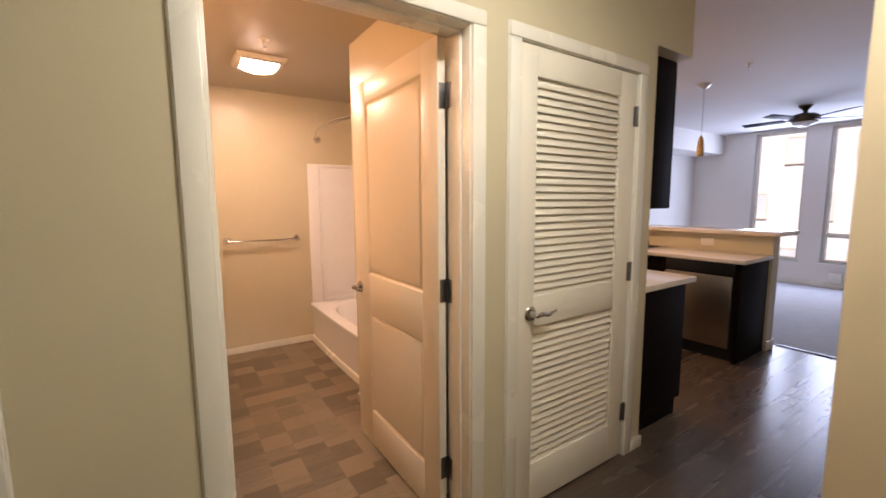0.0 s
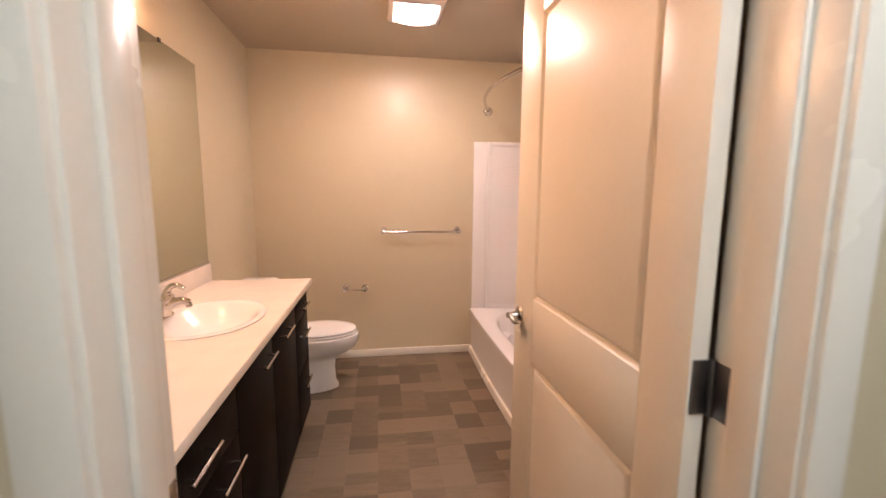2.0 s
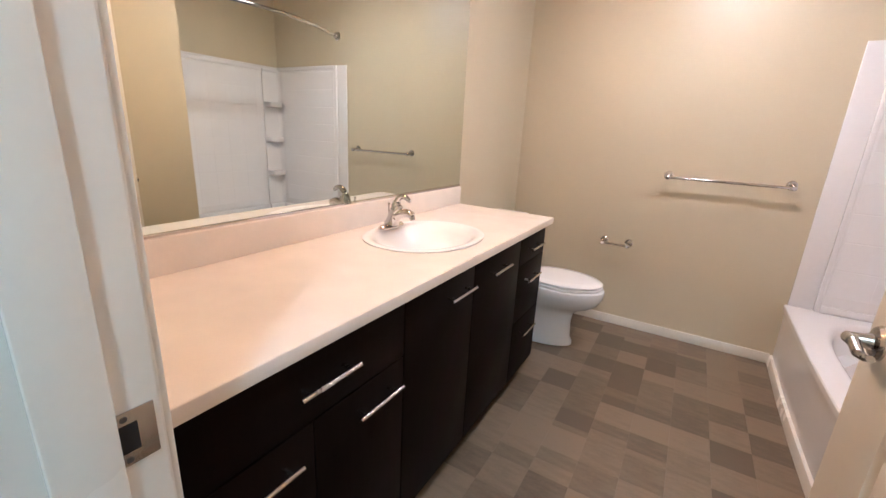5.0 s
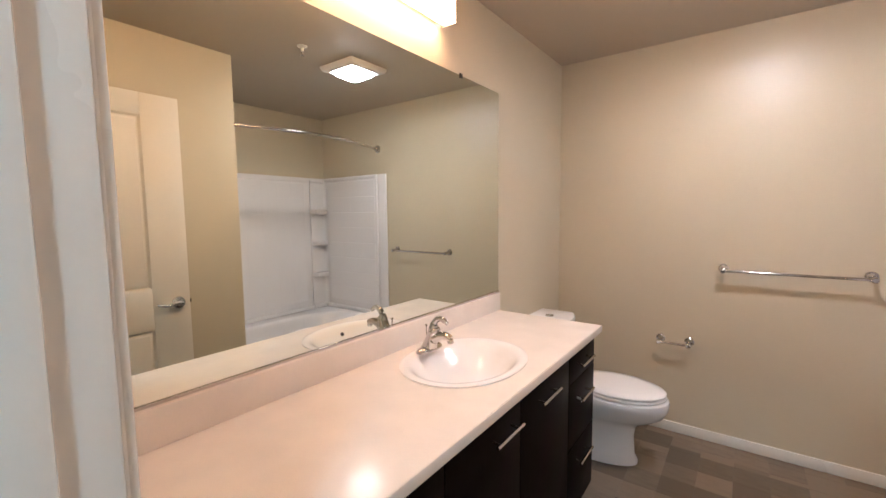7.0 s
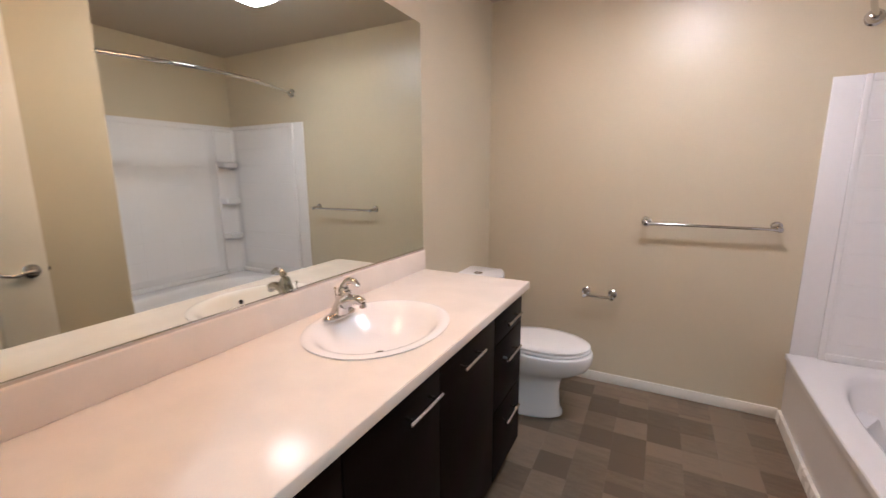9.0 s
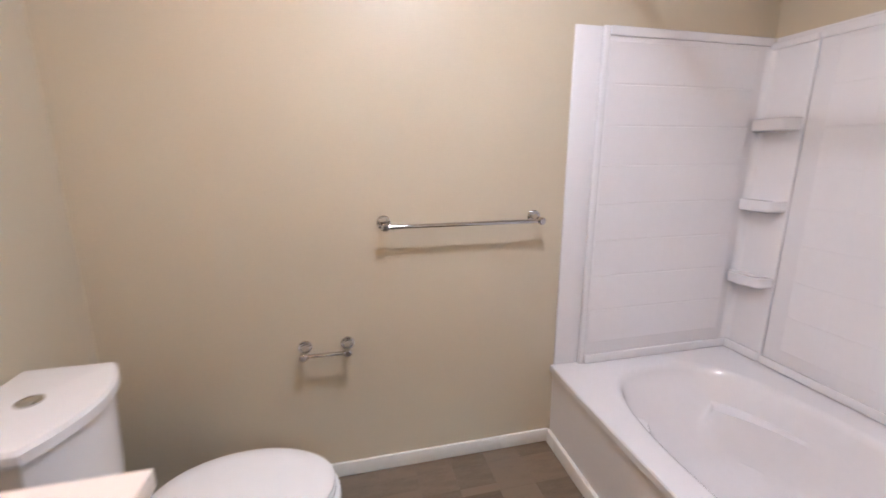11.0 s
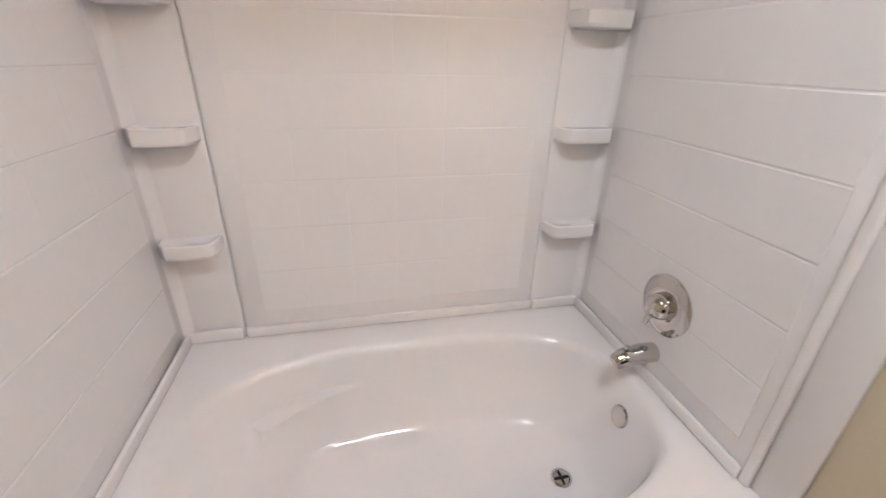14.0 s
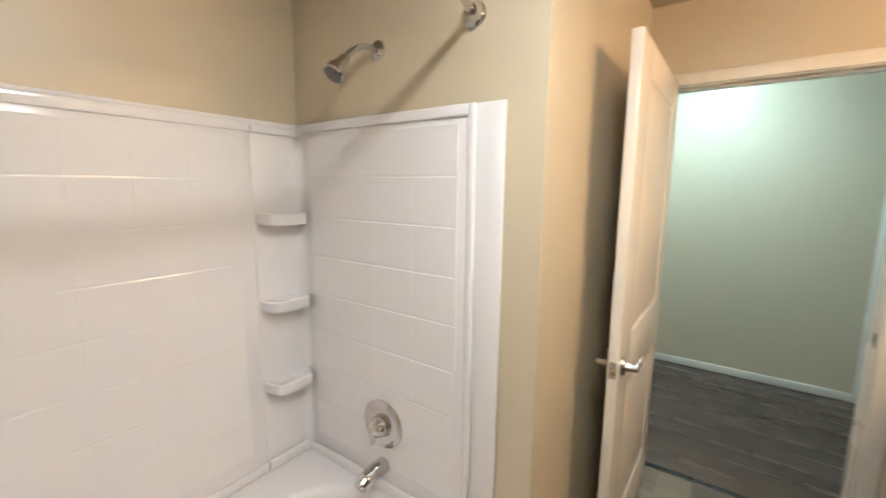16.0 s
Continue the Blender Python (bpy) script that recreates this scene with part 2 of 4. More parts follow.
solid("wall_hall_opposite", boxes((-0.250, 1.45, -0.42, -0.28, 0, ZL), (-1.42, -1.07, -0.42, -0.28, 0, ZL), (-1.07, -0.250, -0.42, -0.28, HEAD, ZL)), PAINT,
      "beige painted hall wall facing the bathroom door", "wall", "structure")
solid("wall_hall_corner", boxes((1.45, 4.80, -0.42, 0.385, 0, ZL), bev=0.004), PAINT, "beige painted projecting hall corner", "wall", "structure")
solid("wall_hall_end", boxes((-1.54, -1.42, -0.42, H1, 0, ZL)), PAINT, "beige painted end wall of hall", "wall", "structure")
WA, WB = (2.44, 3.15), (1.45, 2.16)
fw = bmesh.new()
for ya, yb in ((-2.4, WB[0]), (WB[1], WA[0]), (WA[1], 4.26)):
    box(fw, 8.65, 8.83, ya, yb, 0, ZL)
for a, b in (WA, WB):
    box(fw, 8.65, 8.83, a, b, 0, 0.40)
    box(fw, 8.65, 8.83, a, b, 2.54, ZL)
solid("wall_living_window", fw, PAINT_WHITE, "pale living room wall with two tall windows", "wall", "structure")
solid("wall_living_side", boxes((2.14, 8.65, 4.14, 4.26, 0, ZL)), PAINT_WHITE, "pale side wall of kitchen and living room", "wall", "structure")
solid("wall_living_south", boxes((4.80, 8.65, -2.4, -2.28, 0, ZL), (4.68, 4.80, -2.28, -0.42, 0, ZL)), PAINT_WHITE, "pale living room wall", "wall", "structure")
solid("soffit_kitchen", boxes((2.165, 2.515, H0, 2.60, 2.19, ZL)), PAINT, "beige painted soffit over kitchen cabinets", "soffit", "structure")
solid("soffit_living", boxes((4.9, 8.65, 3.64, 4.14, 2.24, ZL)), PAINT_WHITE, "pale dropped soffit along living room wall", "soffit", "structure")
solid("ground", boxes((-300, 300, -300, 300, -6.3, -6.0)), ASPHALT, "grey asphalt ground outside", "ground", "structure")


def casing(name, x0, x1, y, side, label):
    """Moulded casing round an opening; side -1 stands proud towards the hall, +1 towards the bathroom."""
    w = 0.058
    top = HEAD - 0.012
    holder = thing(name, ((x0 + x1) / 2, y, 0), label, "door casing")
    holder["kind"] = "structure"
    for nm, a, b, z0, z1 in (("casing_leg", x0 - w, x0 + 0.010, 0, top), ("casing_leg", x1 - 0.010, x1 + w, 0, top), ("casing_head", x0 - w, x1 + w, top, top + w)):
        bm = bmesh.new()
        for inset, depth in ((0.0, 0.007), (0.005, 0.014)):
            ya, yb = sorted((y, y + side * depth))
            za, zb = (z0, z1 - (inset if nm == "casing_head" else 0))
            ia = inset if nm == "casing_head" or a < x0 else inset * 0.2
            ib = inset if nm == "casing_head" or a > x0 else inset * 0.2
            box(bm, a + ia, b - ib, ya, yb, za + inset * 0.2 * (nm == "casing_head"), zb - inset * 0.1, bev=0.003)
        part(nm, bm, TRIM, holder)
    return holder


def jamb(name, x0, x1, label):
    holder = thing(name, ((x0 + x1) / 2, (H0 + H1) / 2, 0), label, "door frame")
    holder["kind"] = "structure"
    t = 0.016
    part("jamb_leg", boxes((x0 + 0.001, x0 + t, H0 - 0.002, H1 + 0.002, 0, HEAD - t), bev=0.002), TRIM, holder)
    part("jamb_leg", boxes((x1 - t, x1 - 0.001, H0 - 0.002, H1 + 0.002, 0, HEAD - t), bev=0.002), TRIM, holder)
    part("jamb_head", boxes((x0 + 0.001, x1 - 0.001, H0 - 0.002, H1 + 0.002, HEAD - t, HEAD - 0.001), bev=0.002), TRIM, holder)
    sy0, sy1 = H0 + 0.045, H1 - 0.040
    part("door_stop", boxes((x0 + t, x0 + t + 0.011, sy0, sy1, 0, HEAD - t), bev=0.003), TRIM, holder)
    part("door_stop", boxes((x1 - t - 0.011, x1 - t, sy0, sy1, 0, HEAD - t), bev=0.003), TRIM, holder)
    part("door_stop", boxes((x0 + t, x1 - t, sy0, sy1, HEAD - t - 0.011, HEAD - t), bev=0.003), TRIM, holder)
    return holder


casing("door_casing_1", *OPEN[1], H0, -1, "white painted casing round the bathroom doorway")
casing("door_casing_2", *OPEN[1], H1, 1, "white painted casing inside the bathroom doorway")
casing("door_casing_3", *OPEN[2], H0, -1, "white painted casing round the louvered closet door")
casing("door_casing_4", *OPEN[0], H0, -1, "white painted casing of a neighbouring hall door")
casing("door_casing_5", -1.07, -0.250, -0.28, 1, "white painted casing of the door across the hall")
bath_frame = jamb("door_frame_1", *OPEN[1], "white painted bathroom door frame with strike plate")
jamb("door_frame_2", *OPEN[2], "white painted closet door frame")
sp = boxes((0.1135, 0.1155, 1.397, 1.451, 0.902, 0.964), bev=0.0008)
strike = part("strike_plate", sp, NICKEL, bath_frame, "satin nickel strike plate")
part("latch_hole", boxes((0.1156, 0.1162, 1.412, 1.434, 0.918, 0.950)), GAP, strike)
part("screw", turned(bmesh.new(), (0.1156, 1.423, 0.909), (1, 0, 0), ((0, 0.0035), (0.0008, 0.003))), HINGE, strike)
part("screw", turned(bmesh.new(), (0.1156, 1.423, 0.957), (1, 0, 0), ((0, 0.0035), (0.0008, 0.003))), HINGE, strike)

BBH = 0.064


def baseboard(name, spec, label):
    solid(name, boxes(spec, bev=0.004), TRIM, label, "baseboard", "structure")


baseboard("baseboard_north", (-0.538, 1.155, YF - 0.013, YF, 0, BBH), "white painted baseboard along the towel bar wall")
baseboard("baseboard_west", (XW, XW + 0.013, 3.29, YF - 0.013, 0, BBH), "white painted baseboard behind the toilet")
baseboard("baseboard_east", (XS - 0.013, XS, H1 + 0.02, YA - 0.002, 0, BBH), "white painted baseboard beside the open door")
baseboard("baseboard_hall", (-0.19, 1.437, -0.28, -0.267, 0, BBH), "white painted baseboard across the hall")
baseboard("baseboard_hall_a", (1.022, 1.127, H0 - 0.013, H0, 0, BBH), "white painted baseboard between the two doors")
baseboard("baseboard_hall_b", (-0.309, 0.038, H0 - 0.013, H0, 0, BBH), "white painted baseboard beside the bathroom door")
baseboard("baseboard_hall_c", (2.077, 2.178, H0 - 0.013, H0, 0, BBH), "white painted baseboard end at the kitchen corner")
baseboard("baseboard_corner", (1.437, 1.45, -0.267, 0.398, 0, BBH), "white painted baseboard at the hall corner")
baseboard("baseboard_living", (8.637, 8.65, -2.2, 4.14, 0, 0.09), "white painted baseboard under the windows")

# ---- doors ----


def hinge_set(door, x, y, zs, across):
    """Butt hinges: two plates, a knuckle and pins; across: the direction in which the plates lie."""
    for z in zs:
        bm = bmesh.new()
        if across == "x":
            box(bm, x - 0.030, x - 0.003, y - 0.0015, y + 0.0015, z - 0.048, z + 0.048, bev=0.001)
            box(bm, x + 0.003, x + 0.024, y - 0.0015, y + 0.0015, z - 0.048, z + 0.048, bev=0.001)
        else:
            box(bm, x - 0.034, x - 0.003, y + 0.0035, y + 0.0065, z - 0.048, z + 0.048, bev=0.001)
            box(bm, x - 0.0012, x + 0.0008, y - 0.038, y - 0.006, z - 0.048, z + 0.048, bev=0.0006)
        h = part("hinge", bm, HINGE, door, "dull steel butt hinge")
        k = bmesh.new()
        tube(k, [(x, y, z - 0.050), (x, y, z + 0.050)], 0.0065, 14)
        part("knuckle", k, HINGE, h)


def panel_door(name, x0, x1, y0, y1, z0, z1, axis, label, panels):
    """A moulded door leaf; axis: the direction of its width; panels: (start, end, bottom, top) along the width."""
    d = thing(name, ((x0 + x1) / 2, (y0 + y1) / 2, z0), label, "door")
    d["kind"] = "structure"
    bm = bmesh.new()

    def bar(a, b, za, zb, inset=0.0):
        if axis == "y":
            box(bm, x0 + inset, x1 - inset, a, b, za, zb, bev=0.0015 if inset == 0 else 0)
        else:
            box(bm, a, b, y0 + inset, y1 - inset, za, zb, bev=0.0015 if inset == 0 else 0)
    w0, w1 = (y0, y1) if axis == "y" else (x0, x1)
    pa, pb = panels[0][0], panels[0][1]
    bar(w0, pa, z0, z1)
    bar(pb, w1, z0, z1)
    zz = z0
    for _, _, b, t in panels:
        bar(pa, pb, zz, b)
        zz = t
    bar(pa, pb, zz, z1)
    body = part("door_leaf", bm, DOORP, d)
    for a, b, za, zb in panels:
        pm = bmesh.new()
        for s in (0, 1):
            rings = []
            for inset, depth in ((0.0, 0.0), (0.004, 0.0055), (0.010, 0.0105), (0.015, 0.0100), (0.025, 0.0020), (0.028, 0.0012)):
                u0, u1, v0, v1 = a + inset, b - inset, za + inset, zb - inset
                if axis == "y":
                    xx = x0 + depth if s == 0 else x1 - depth
                    rings.append([Vector((xx, u0, v0)), Vector((xx, u1, v0)), Vector((xx, u1, v1)), Vector((xx, u0, v1))])
                else:
                    yy = y0 + depth if s == 0 else y1 - depth
                    rings.append([Vector((u0, yy, v0)), Vector((u1, yy, v0)), Vector((u1, yy, v1)), Vector((u0, yy, v1))])
            loft(pm, rings, cap0=False)
        part("door_panel", pm, DOORP, d)
    return d


def lever(door, at, out, along, label):
    """A rose and a curved lever handle; out: away from the door; along: the way the lever points."""
    a, o, l = Vector(at), Vector(out), Vector(along)
    bm = bmesh.new()
    turned(bm, a, o, ((0, 0.033), (0.004, 0.033), (0.010, 0.029), (0.013, 0.016), (0.030, 0.012), (0.048, 0.011), (0.052, 0.008)))
    h = part("door_handle", bm, NICKEL, door, label)
    s = bmesh.new()
    c = a + o * 0.045
    z = Vector((0, 0, 1))
    tube(s, curve([c, c + l * 0.03 + z * 0.003, c + l * 0.065 - z * 0.004, c + l * 0.095 + z * 0.002, c + l * 0.115 + z * 0.008]), [0.0105] * 9 + [0.009] * 8 + [0.0075] * 8 + [0.006] * 8, 14)
    part("lever", s, NICKEL, h)


bd = panel_door("door_1", 0.906, 0.941, 1.464, 2.345, 0.010, 2.025, "y", "white two-panel bathroom door standing open", 
                [(1.592, 2.165, 0.215, 0.785), (1.592, 2.165, 1.004, 1.912)])
hinge_set(bd, 0.945, 1.457, (1.805, 1.034, 0.259), "jamb")
lever(bd, (0.906, 2.286, 0.915), (-1, 0, 0), (0, -1, 0), "brushed nickel lever handle")
lever(bd, (0.941, 2.286, 0.915), (1, 0, 0), (0, -1, 0), "brushed nickel lever handle")
lt = part("latch_plate", boxes((0.912, 0.935, 2.3445, 2.3465, 0.885, 0.945), bev=0.0006), NICKEL, bd, "nickel latch plate on the door edge")
part("latch_bolt", boxes((0.917, 0.930, 2.346, 2.356, 0.905, 0.925), bev=0.002), NICKEL, lt)


def louver_door():
    x0, x1, y0, y1, z0, z1 = 1.205, 1.999, H0 + 0.003, H0 + 0.037, 0.012, 2.017
    d = thing("door_2", ((x0 + x1) / 2, (y0 + y1) / 2, z0), "white louvered closet door, closed", "door")
    d["kind"] = "structure"
    la, lb = 1.299, 1.872
    tops = ((0.213, 0.853), (0.987, 1.900))
    part("stile", boxes((x0, la, y0, y1, z0, z1), bev=0.002), DOORP, d)
    part("stile", boxes((lb, x1, y0, y1, z0, z1), bev=0.002), DOORP, d)
    for a, b in ((z0, tops[0][0]), (tops[0][1], tops[1][0]), (tops[1][1], z1)):
        part("rail", boxes((la, lb, y0, y1, a, b), bev=0.002), DOORP, d)
    pitch = 0.0325
    slat = None
    for a, b in tops:
        n = int((b - a) / pitch)
        for k in range(n):
            z = a + (k + 0.5) * (b - a) / n
            if slat is None:
                bm = bmesh.new()
                box(bm, la + 0.001, lb - 0.001, -0.026, 0.026, -0.0028, 0.0028, bev=0.0022)
                bmesh.ops.rotate(bm, cent=(0, 0, 0), matrix=Matrix.Rotation(radians(65), 3, "X"), verts=bm.verts)
                slat = mesh_from(bm, "slat", DOORP)
            o = new("slat", slat)
            o.parent = d
            o.matrix_parent_inverse = Matrix.Translation(-Vector(d.location))
            o.location = (0, y0 + 0.017, z)
    hinge_set(d, 2.004, H0 - 0.001, (1.815, 1.030, 0.258), "x")
    lever(d, (1.278, y0, 0.915), (0, -1, 0), (1, 0, 0), "brushed nickel lever handle")


louver_door()
panel_door("door_3", OPEN[0][0] + 0.01, OPEN[0][1] - 0.01, H0 + 0.05, H0 + 0.085, 0.01, 2.02, "x", "white two-panel hall door, closed", [(-1.06, -0.48, 0.215, 0.785), (-1.06, -0.48, 1.01, 1.88)])
panel_door("door_4", -1.06, -0.26, -0.36, -0.325, 0.01, 2.02, "x", "white two-panel door across the hall, closed", [(-0.95, -0.38, 0.215, 0.785), (-0.95, -0.38, 1.01, 1.88)])

# ---- vanity ----
CZ = 0.866


def bar_handle(parent, y0, y1, z, x):
    bm = bmesh.new()
    tube(bm, [(x + 0.030, y0, z), (x + 0.030, y1, z)], 0.0055, 14)
    h = part("handle", bm, NICKEL, parent, "brushed nickel bar handle")
    for y in (y0 + 0.025, y1 - 0.025):
        p = bmesh.new()
        tube(p, [(x, y, z), (x + 0.029, y, z)], 0.0045, 12)
        part("post", p, NICKEL, h)


def vanity_unit(name, y0, y1, fronts, label):
    """A base unit on a recessed plinth; fronts: (kind, y0, y1, z0, z1, handle y0, handle y1, handle z)."""
    u = thing(name, (-0.28, (y0 + y1) / 2, 0), label, "vanity cabinet", "bathroom vanity units")
    for nm, sp_ in (("side_panel", (XW + 0.003, -0.043, y0, y0 + 0.016, 0.095, CZ - 0.030)), ("side_panel", (XW + 0.003, -0.043, y1 - 0.016, y1, 0.095, CZ - 0.030)),
                    ("bottom_panel", (XW + 0.003, -0.043, y0 + 0.016, y1 - 0.016, 0.095, 0.111)), ("back_panel", (XW + 0.003, XW + 0.010, y0 + 0.016, y1 - 0.016, 0.111, CZ - 0.030)),
                    ("front_rail", (-0.060, -0.043, y0 + 0.016, y1 - 0.016, 0.755, CZ - 0.030))):
        part(nm, boxes(sp_), ESPRESSO, u)
    part("plinth", boxes((XW + 0.02, -0.10, y0, y1, 0.0, 0.095)), GAP, u)
    for kind, a, b, z0, z1, ha, hb, hz in fronts:
        f = part(kind, boxes((-0.042, -0.022, a + 0.0015, b - 0.0015, z0 + 0.0015, z1 - 0.0015), bev=0.0015), ESPRESSO, u)
        bar_handle(f, ha, hb, hz, -0.022)
    return u


ZT = 0.834
vanity_unit("vanity_cabinet", 1.462, 2.090, [("drawer_front", 1.464, 2.089, 0.662, ZT, 1.725, 1.887, 0.748), ("cabinet_door", 1.464, 1.776, 0.10, 0.660, 1.560, 1.722, 0.600),
                                             ("cabinet_door", 1.777, 2.089, 0.10, 0.660, 1.886, 2.048, 0.600)],
            "espresso vanity cabinet with one drawer over two doors")
vanity_unit("vanity_cabinet", 2.091, 2.937, [("cabinet_door", 2.092, 2.495, 0.10, ZT, 2.293, 2.455, 0.753), ("cabinet_door", 2.496, 2.936, 0.10, ZT, 2.605, 2.770, 0.753)],
            "espresso vanity sink cabinet with two doors")
vanity_unit("vanity_cabinet", 2.938, 3.278, [("drawer_front", 2.939, 3.277, 0.690, ZT, 3.015, 3.180, 0.756), ("drawer_front", 2.939, 3.277, 0.410, 0.688, 3.015, 3.180, 0.607),
                                             ("drawer_front", 2.939, 3.277, 0.10, 0.408, 3.015, 3.180, 0.331)],
            "espresso vanity cabinet with three drawers beside the toilet")

SX, SY, SAX, SAY = -0.270, 2.555, 0.209, 0.256
cbm = bmesh.new()
CX0, CX1, CY0, CY1 = XW + 0.002, 0.008, 1.458, 3.291


def on_rect(x0, x1, y0, y1, cx, cy, n, z):
    """Places on a rectangle's border, by angle from its middle."""
    out = []
    for k in range(n):
        a = 2 * math.pi * k / n
        c, s = math.cos(a), math.sin(a)
        t = min([(x1 - cx) / c if c > 1e-9 else 9e9, (x0 - cx) / c if c < -1e-9 else 9e9, (y1 - cy) / s if s > 1e-9 else 9e9, (y0 - cy) / s if s < -1e-9 else 9e9])
        out.append(Vector((cx + c * t, cy + s * t, z)))
    return out


def snap_corners(ring, x0, x1, y0, y1):
    for cx in (x0, x1):
        for cy in (y0, y1):
            i = min(range(len(ring)), key=lambda k: (ring[k].x - cx) ** 2 + (ring[k].y - cy) ** 2)
            ring[i].x, ring[i].y = cx, cy
    return ring


NS = 64
HY0, HY1 = SY - 0.32, SY + 0.32
top = snap_corners(on_rect(CX0, CX1 - 0.003, HY0, HY1, SX, SY, NS, CZ), CX0, CX1 - 0.003, HY0, HY1)
hole = oval(SX, SY, CZ, SAX - 0.018, SAY - 0.018, NS)
low = [v - Vector((0, 0, 0.026)) for v in hole]
loft(cbm, [top, hole, low], cap0=False, cap1=False)
box(cbm, CX0, CX1 - 0.003, CY0, HY0, CZ - 0.028, CZ)
box(cbm, CX0, CX1 - 0.003, HY1, CY1, CZ - 0.028, CZ)
box(cbm, CX1 - 0.003, CX1, CY0, CY1, CZ - 0.029, CZ, bev=0.0009)
counter = solid("vanity_countertop", cbm, QUARTZ, "cream quartz countertop over the vanity cabinets", "countertop")
solid("backsplash", boxes((XW + 0.001, XW + 0.020, 1.458, 3.300, CZ + 0.0005, 0.963), bev=0.002), QUARTZ, "cream quartz backsplash strip under the mirror", "backsplash")

sink = thing("bathroom_sink", (SX, SY, CZ), "white oval drop-in sink set in the countertop", "sink")
sb = bmesh.new()
prof = [(0.0, 0.0012), (-0.001, 0.005), (0.006, 0.008), (0.018, 0.0078), (0.030, 0.004), (0.042, -0.006), (0.060, -0.028), (0.084, -0.056), (0.110, -0.078), (0.140, -0.092), (0.172, -0.098)]
loft(sb, [oval(SX + 0.012 * max(0, d - 0.03) / 0.14, SY, CZ + z, SAX - d, SAY - d * 1.05, NS, 2.1) for d, z in prof], cap0=False)
part("bowl", sb, SINKW, sink)
dr = bmesh.new()
turned(dr, (SX, SY, CZ - 0.098), (0, 0, 1), ((0, 0.021), (0.003, 0.021), (0.004, 0.017), (0.001, 0.014)))
part("drain", dr, CHROME, sink, "chrome sink drain")
of = bmesh.new()
turned(of, (SX + 0.150, SY + 0.02, CZ - 0.030), (-0.9, 0, 0.35), ((0, 0.009), (0.004, 0.009), (0.0045, 0.006)))
part("overflow_hole", of, GAP, sink, "dark overflow hole")

fx, fy, fz = -0.432, 2.553, CZ + 0.0075
faucet = thing("bathroom_faucet", (fx, fy, fz), "chrome single-lever faucet on the sink rim", "faucet")
fb = bmesh.new()
loft(fb, [oval(fx, fy, fz + z, 0.027 - d, 0.070 - d, 40, 2.4) for z, d in ((0, 0), (0.005, 0), (0.011, 0.005), (0.015, 0.013), (0.016, 0.020))])
part("base_plate", fb, CHROME, faucet)
bb = bmesh.new()
loft(bb, [oval(fx + dx, fy, fz + z, ax, ay, 32) for z, dx, ax, ay in ((0.010, 0.0, 0.031, 0.034), (0.024, 0.004, 0.028, 0.028), (0.045, 0.012, 0.026, 0.024), (0.066, 0.020, 0.025, 0.0225), (0.082, 0.026, 0.024, 0.0215), (0.090, 0.029, 0.019, 0.017), (0.093, 0.030, 0.010, 0.009))])
part("body", bb, CHROME, faucet)
spm = bmesh.new()
tube(spm, curve([(fx + 0.008, fy, fz + 0.040), (fx + 0.040, fy, fz + 0.058), (fx + 0.076, fy, fz + 0.066), (fx + 0.104, fy, fz + 0.058)], 6), [0.023] * 5 + [0.0215, 0.020, 0.0185, 0.0175, 0.0165, 0.016, 0.0155, 0.015, 0.0148, 0.0145, 0.0142, 0.014, 0.0135, 0.013], 18)
spout_ob = part("spout", spm, CHROME, faucet)
aer = bmesh.new()
turned(aer, (fx + 0.098, fy, fz + 0.056), (0.25, 0, -1), ((0, 0.011), (0.014, 0.0112), (0.016, 0.008)))
part("aerator", aer, CHROME, spout_ob)
lv = bmesh.new()
tube(lv, curve([(fx + 0.022, fy, fz + 0.078), (fx + 0.026, fy, fz + 0.104), (fx + 0.042, fy, fz + 0.124), (fx + 0.066, fy, fz + 0.126), (fx + 0.088, fy, fz + 0.112)], 5), [0.021, 0.0205, 0.0195, 0.018, 0.016, 0.014, 0.013, 0.0125, 0.012, 0.0115, 0.011, 0.0108, 0.0105, 0.0102, 0.010, 0.0098, 0.0095, 0.009, 0.0085, 0.008, 0.0065], 18)
part("lever", lv, CHROME, faucet)
lr = bmesh.new()
tube(lr, [(fx - 0.022, fy + 0.010, fz + 0.012), (fx - 0.022, fy + 0.010, fz + 0.088)], 0.0025, 8)
turned(lr, (fx - 0.022, fy + 0.010, fz + 0.084), (0, 0, 1), ((0, 0.003), (0.004, 0.0055), (0.009, 0.003)), 12)
part("lift_rod", lr, CHROME, faucet)

# ---- mirror and vanity light ----
mir = thing("wall_mirror", (XW, 2.39, 0.96), "large frameless wall mirror over the vanity", "mirror")
part("mirror_glass", boxes((XW + 0.001, XW + 0.006, 1.470, 3.304, 0.967, 2.014), bev=0.0008, seg=1), MIRROR, mir)
part("bottom_channel", boxes((XW + 0.0005, XW + 0.010, 1.470, 3.304, 0.9635, 0.9725), bev=0.001), CHROME, mir, "thin bright metal channel")
for y in (2.95,):
    part("clip", boxes((XW + 0.001, XW + 0.010, y - 0.010, y + 0.010, 2.002, 2.022), bev=0.002), BLACK, mir, "small dark mirror clip")

vl = thing("vanity_light", (XW, 2.42, 2.12), "lit frosted-glass vanity light bar above the mirror", "wall light")
part("back_plate", boxes((XW + 0.0005, XW + 0.025, 2.06, 2.775, 2.175, 2.265), bev=0.004), NICKEL, vl)
part("glass_shade", boxes((XW + 0.026, -0.460, 2.045, 2.785, 2.165, 2.285), bev=0.012, seg=3), BULBGLASS, vl, "glowing frosted glass box")
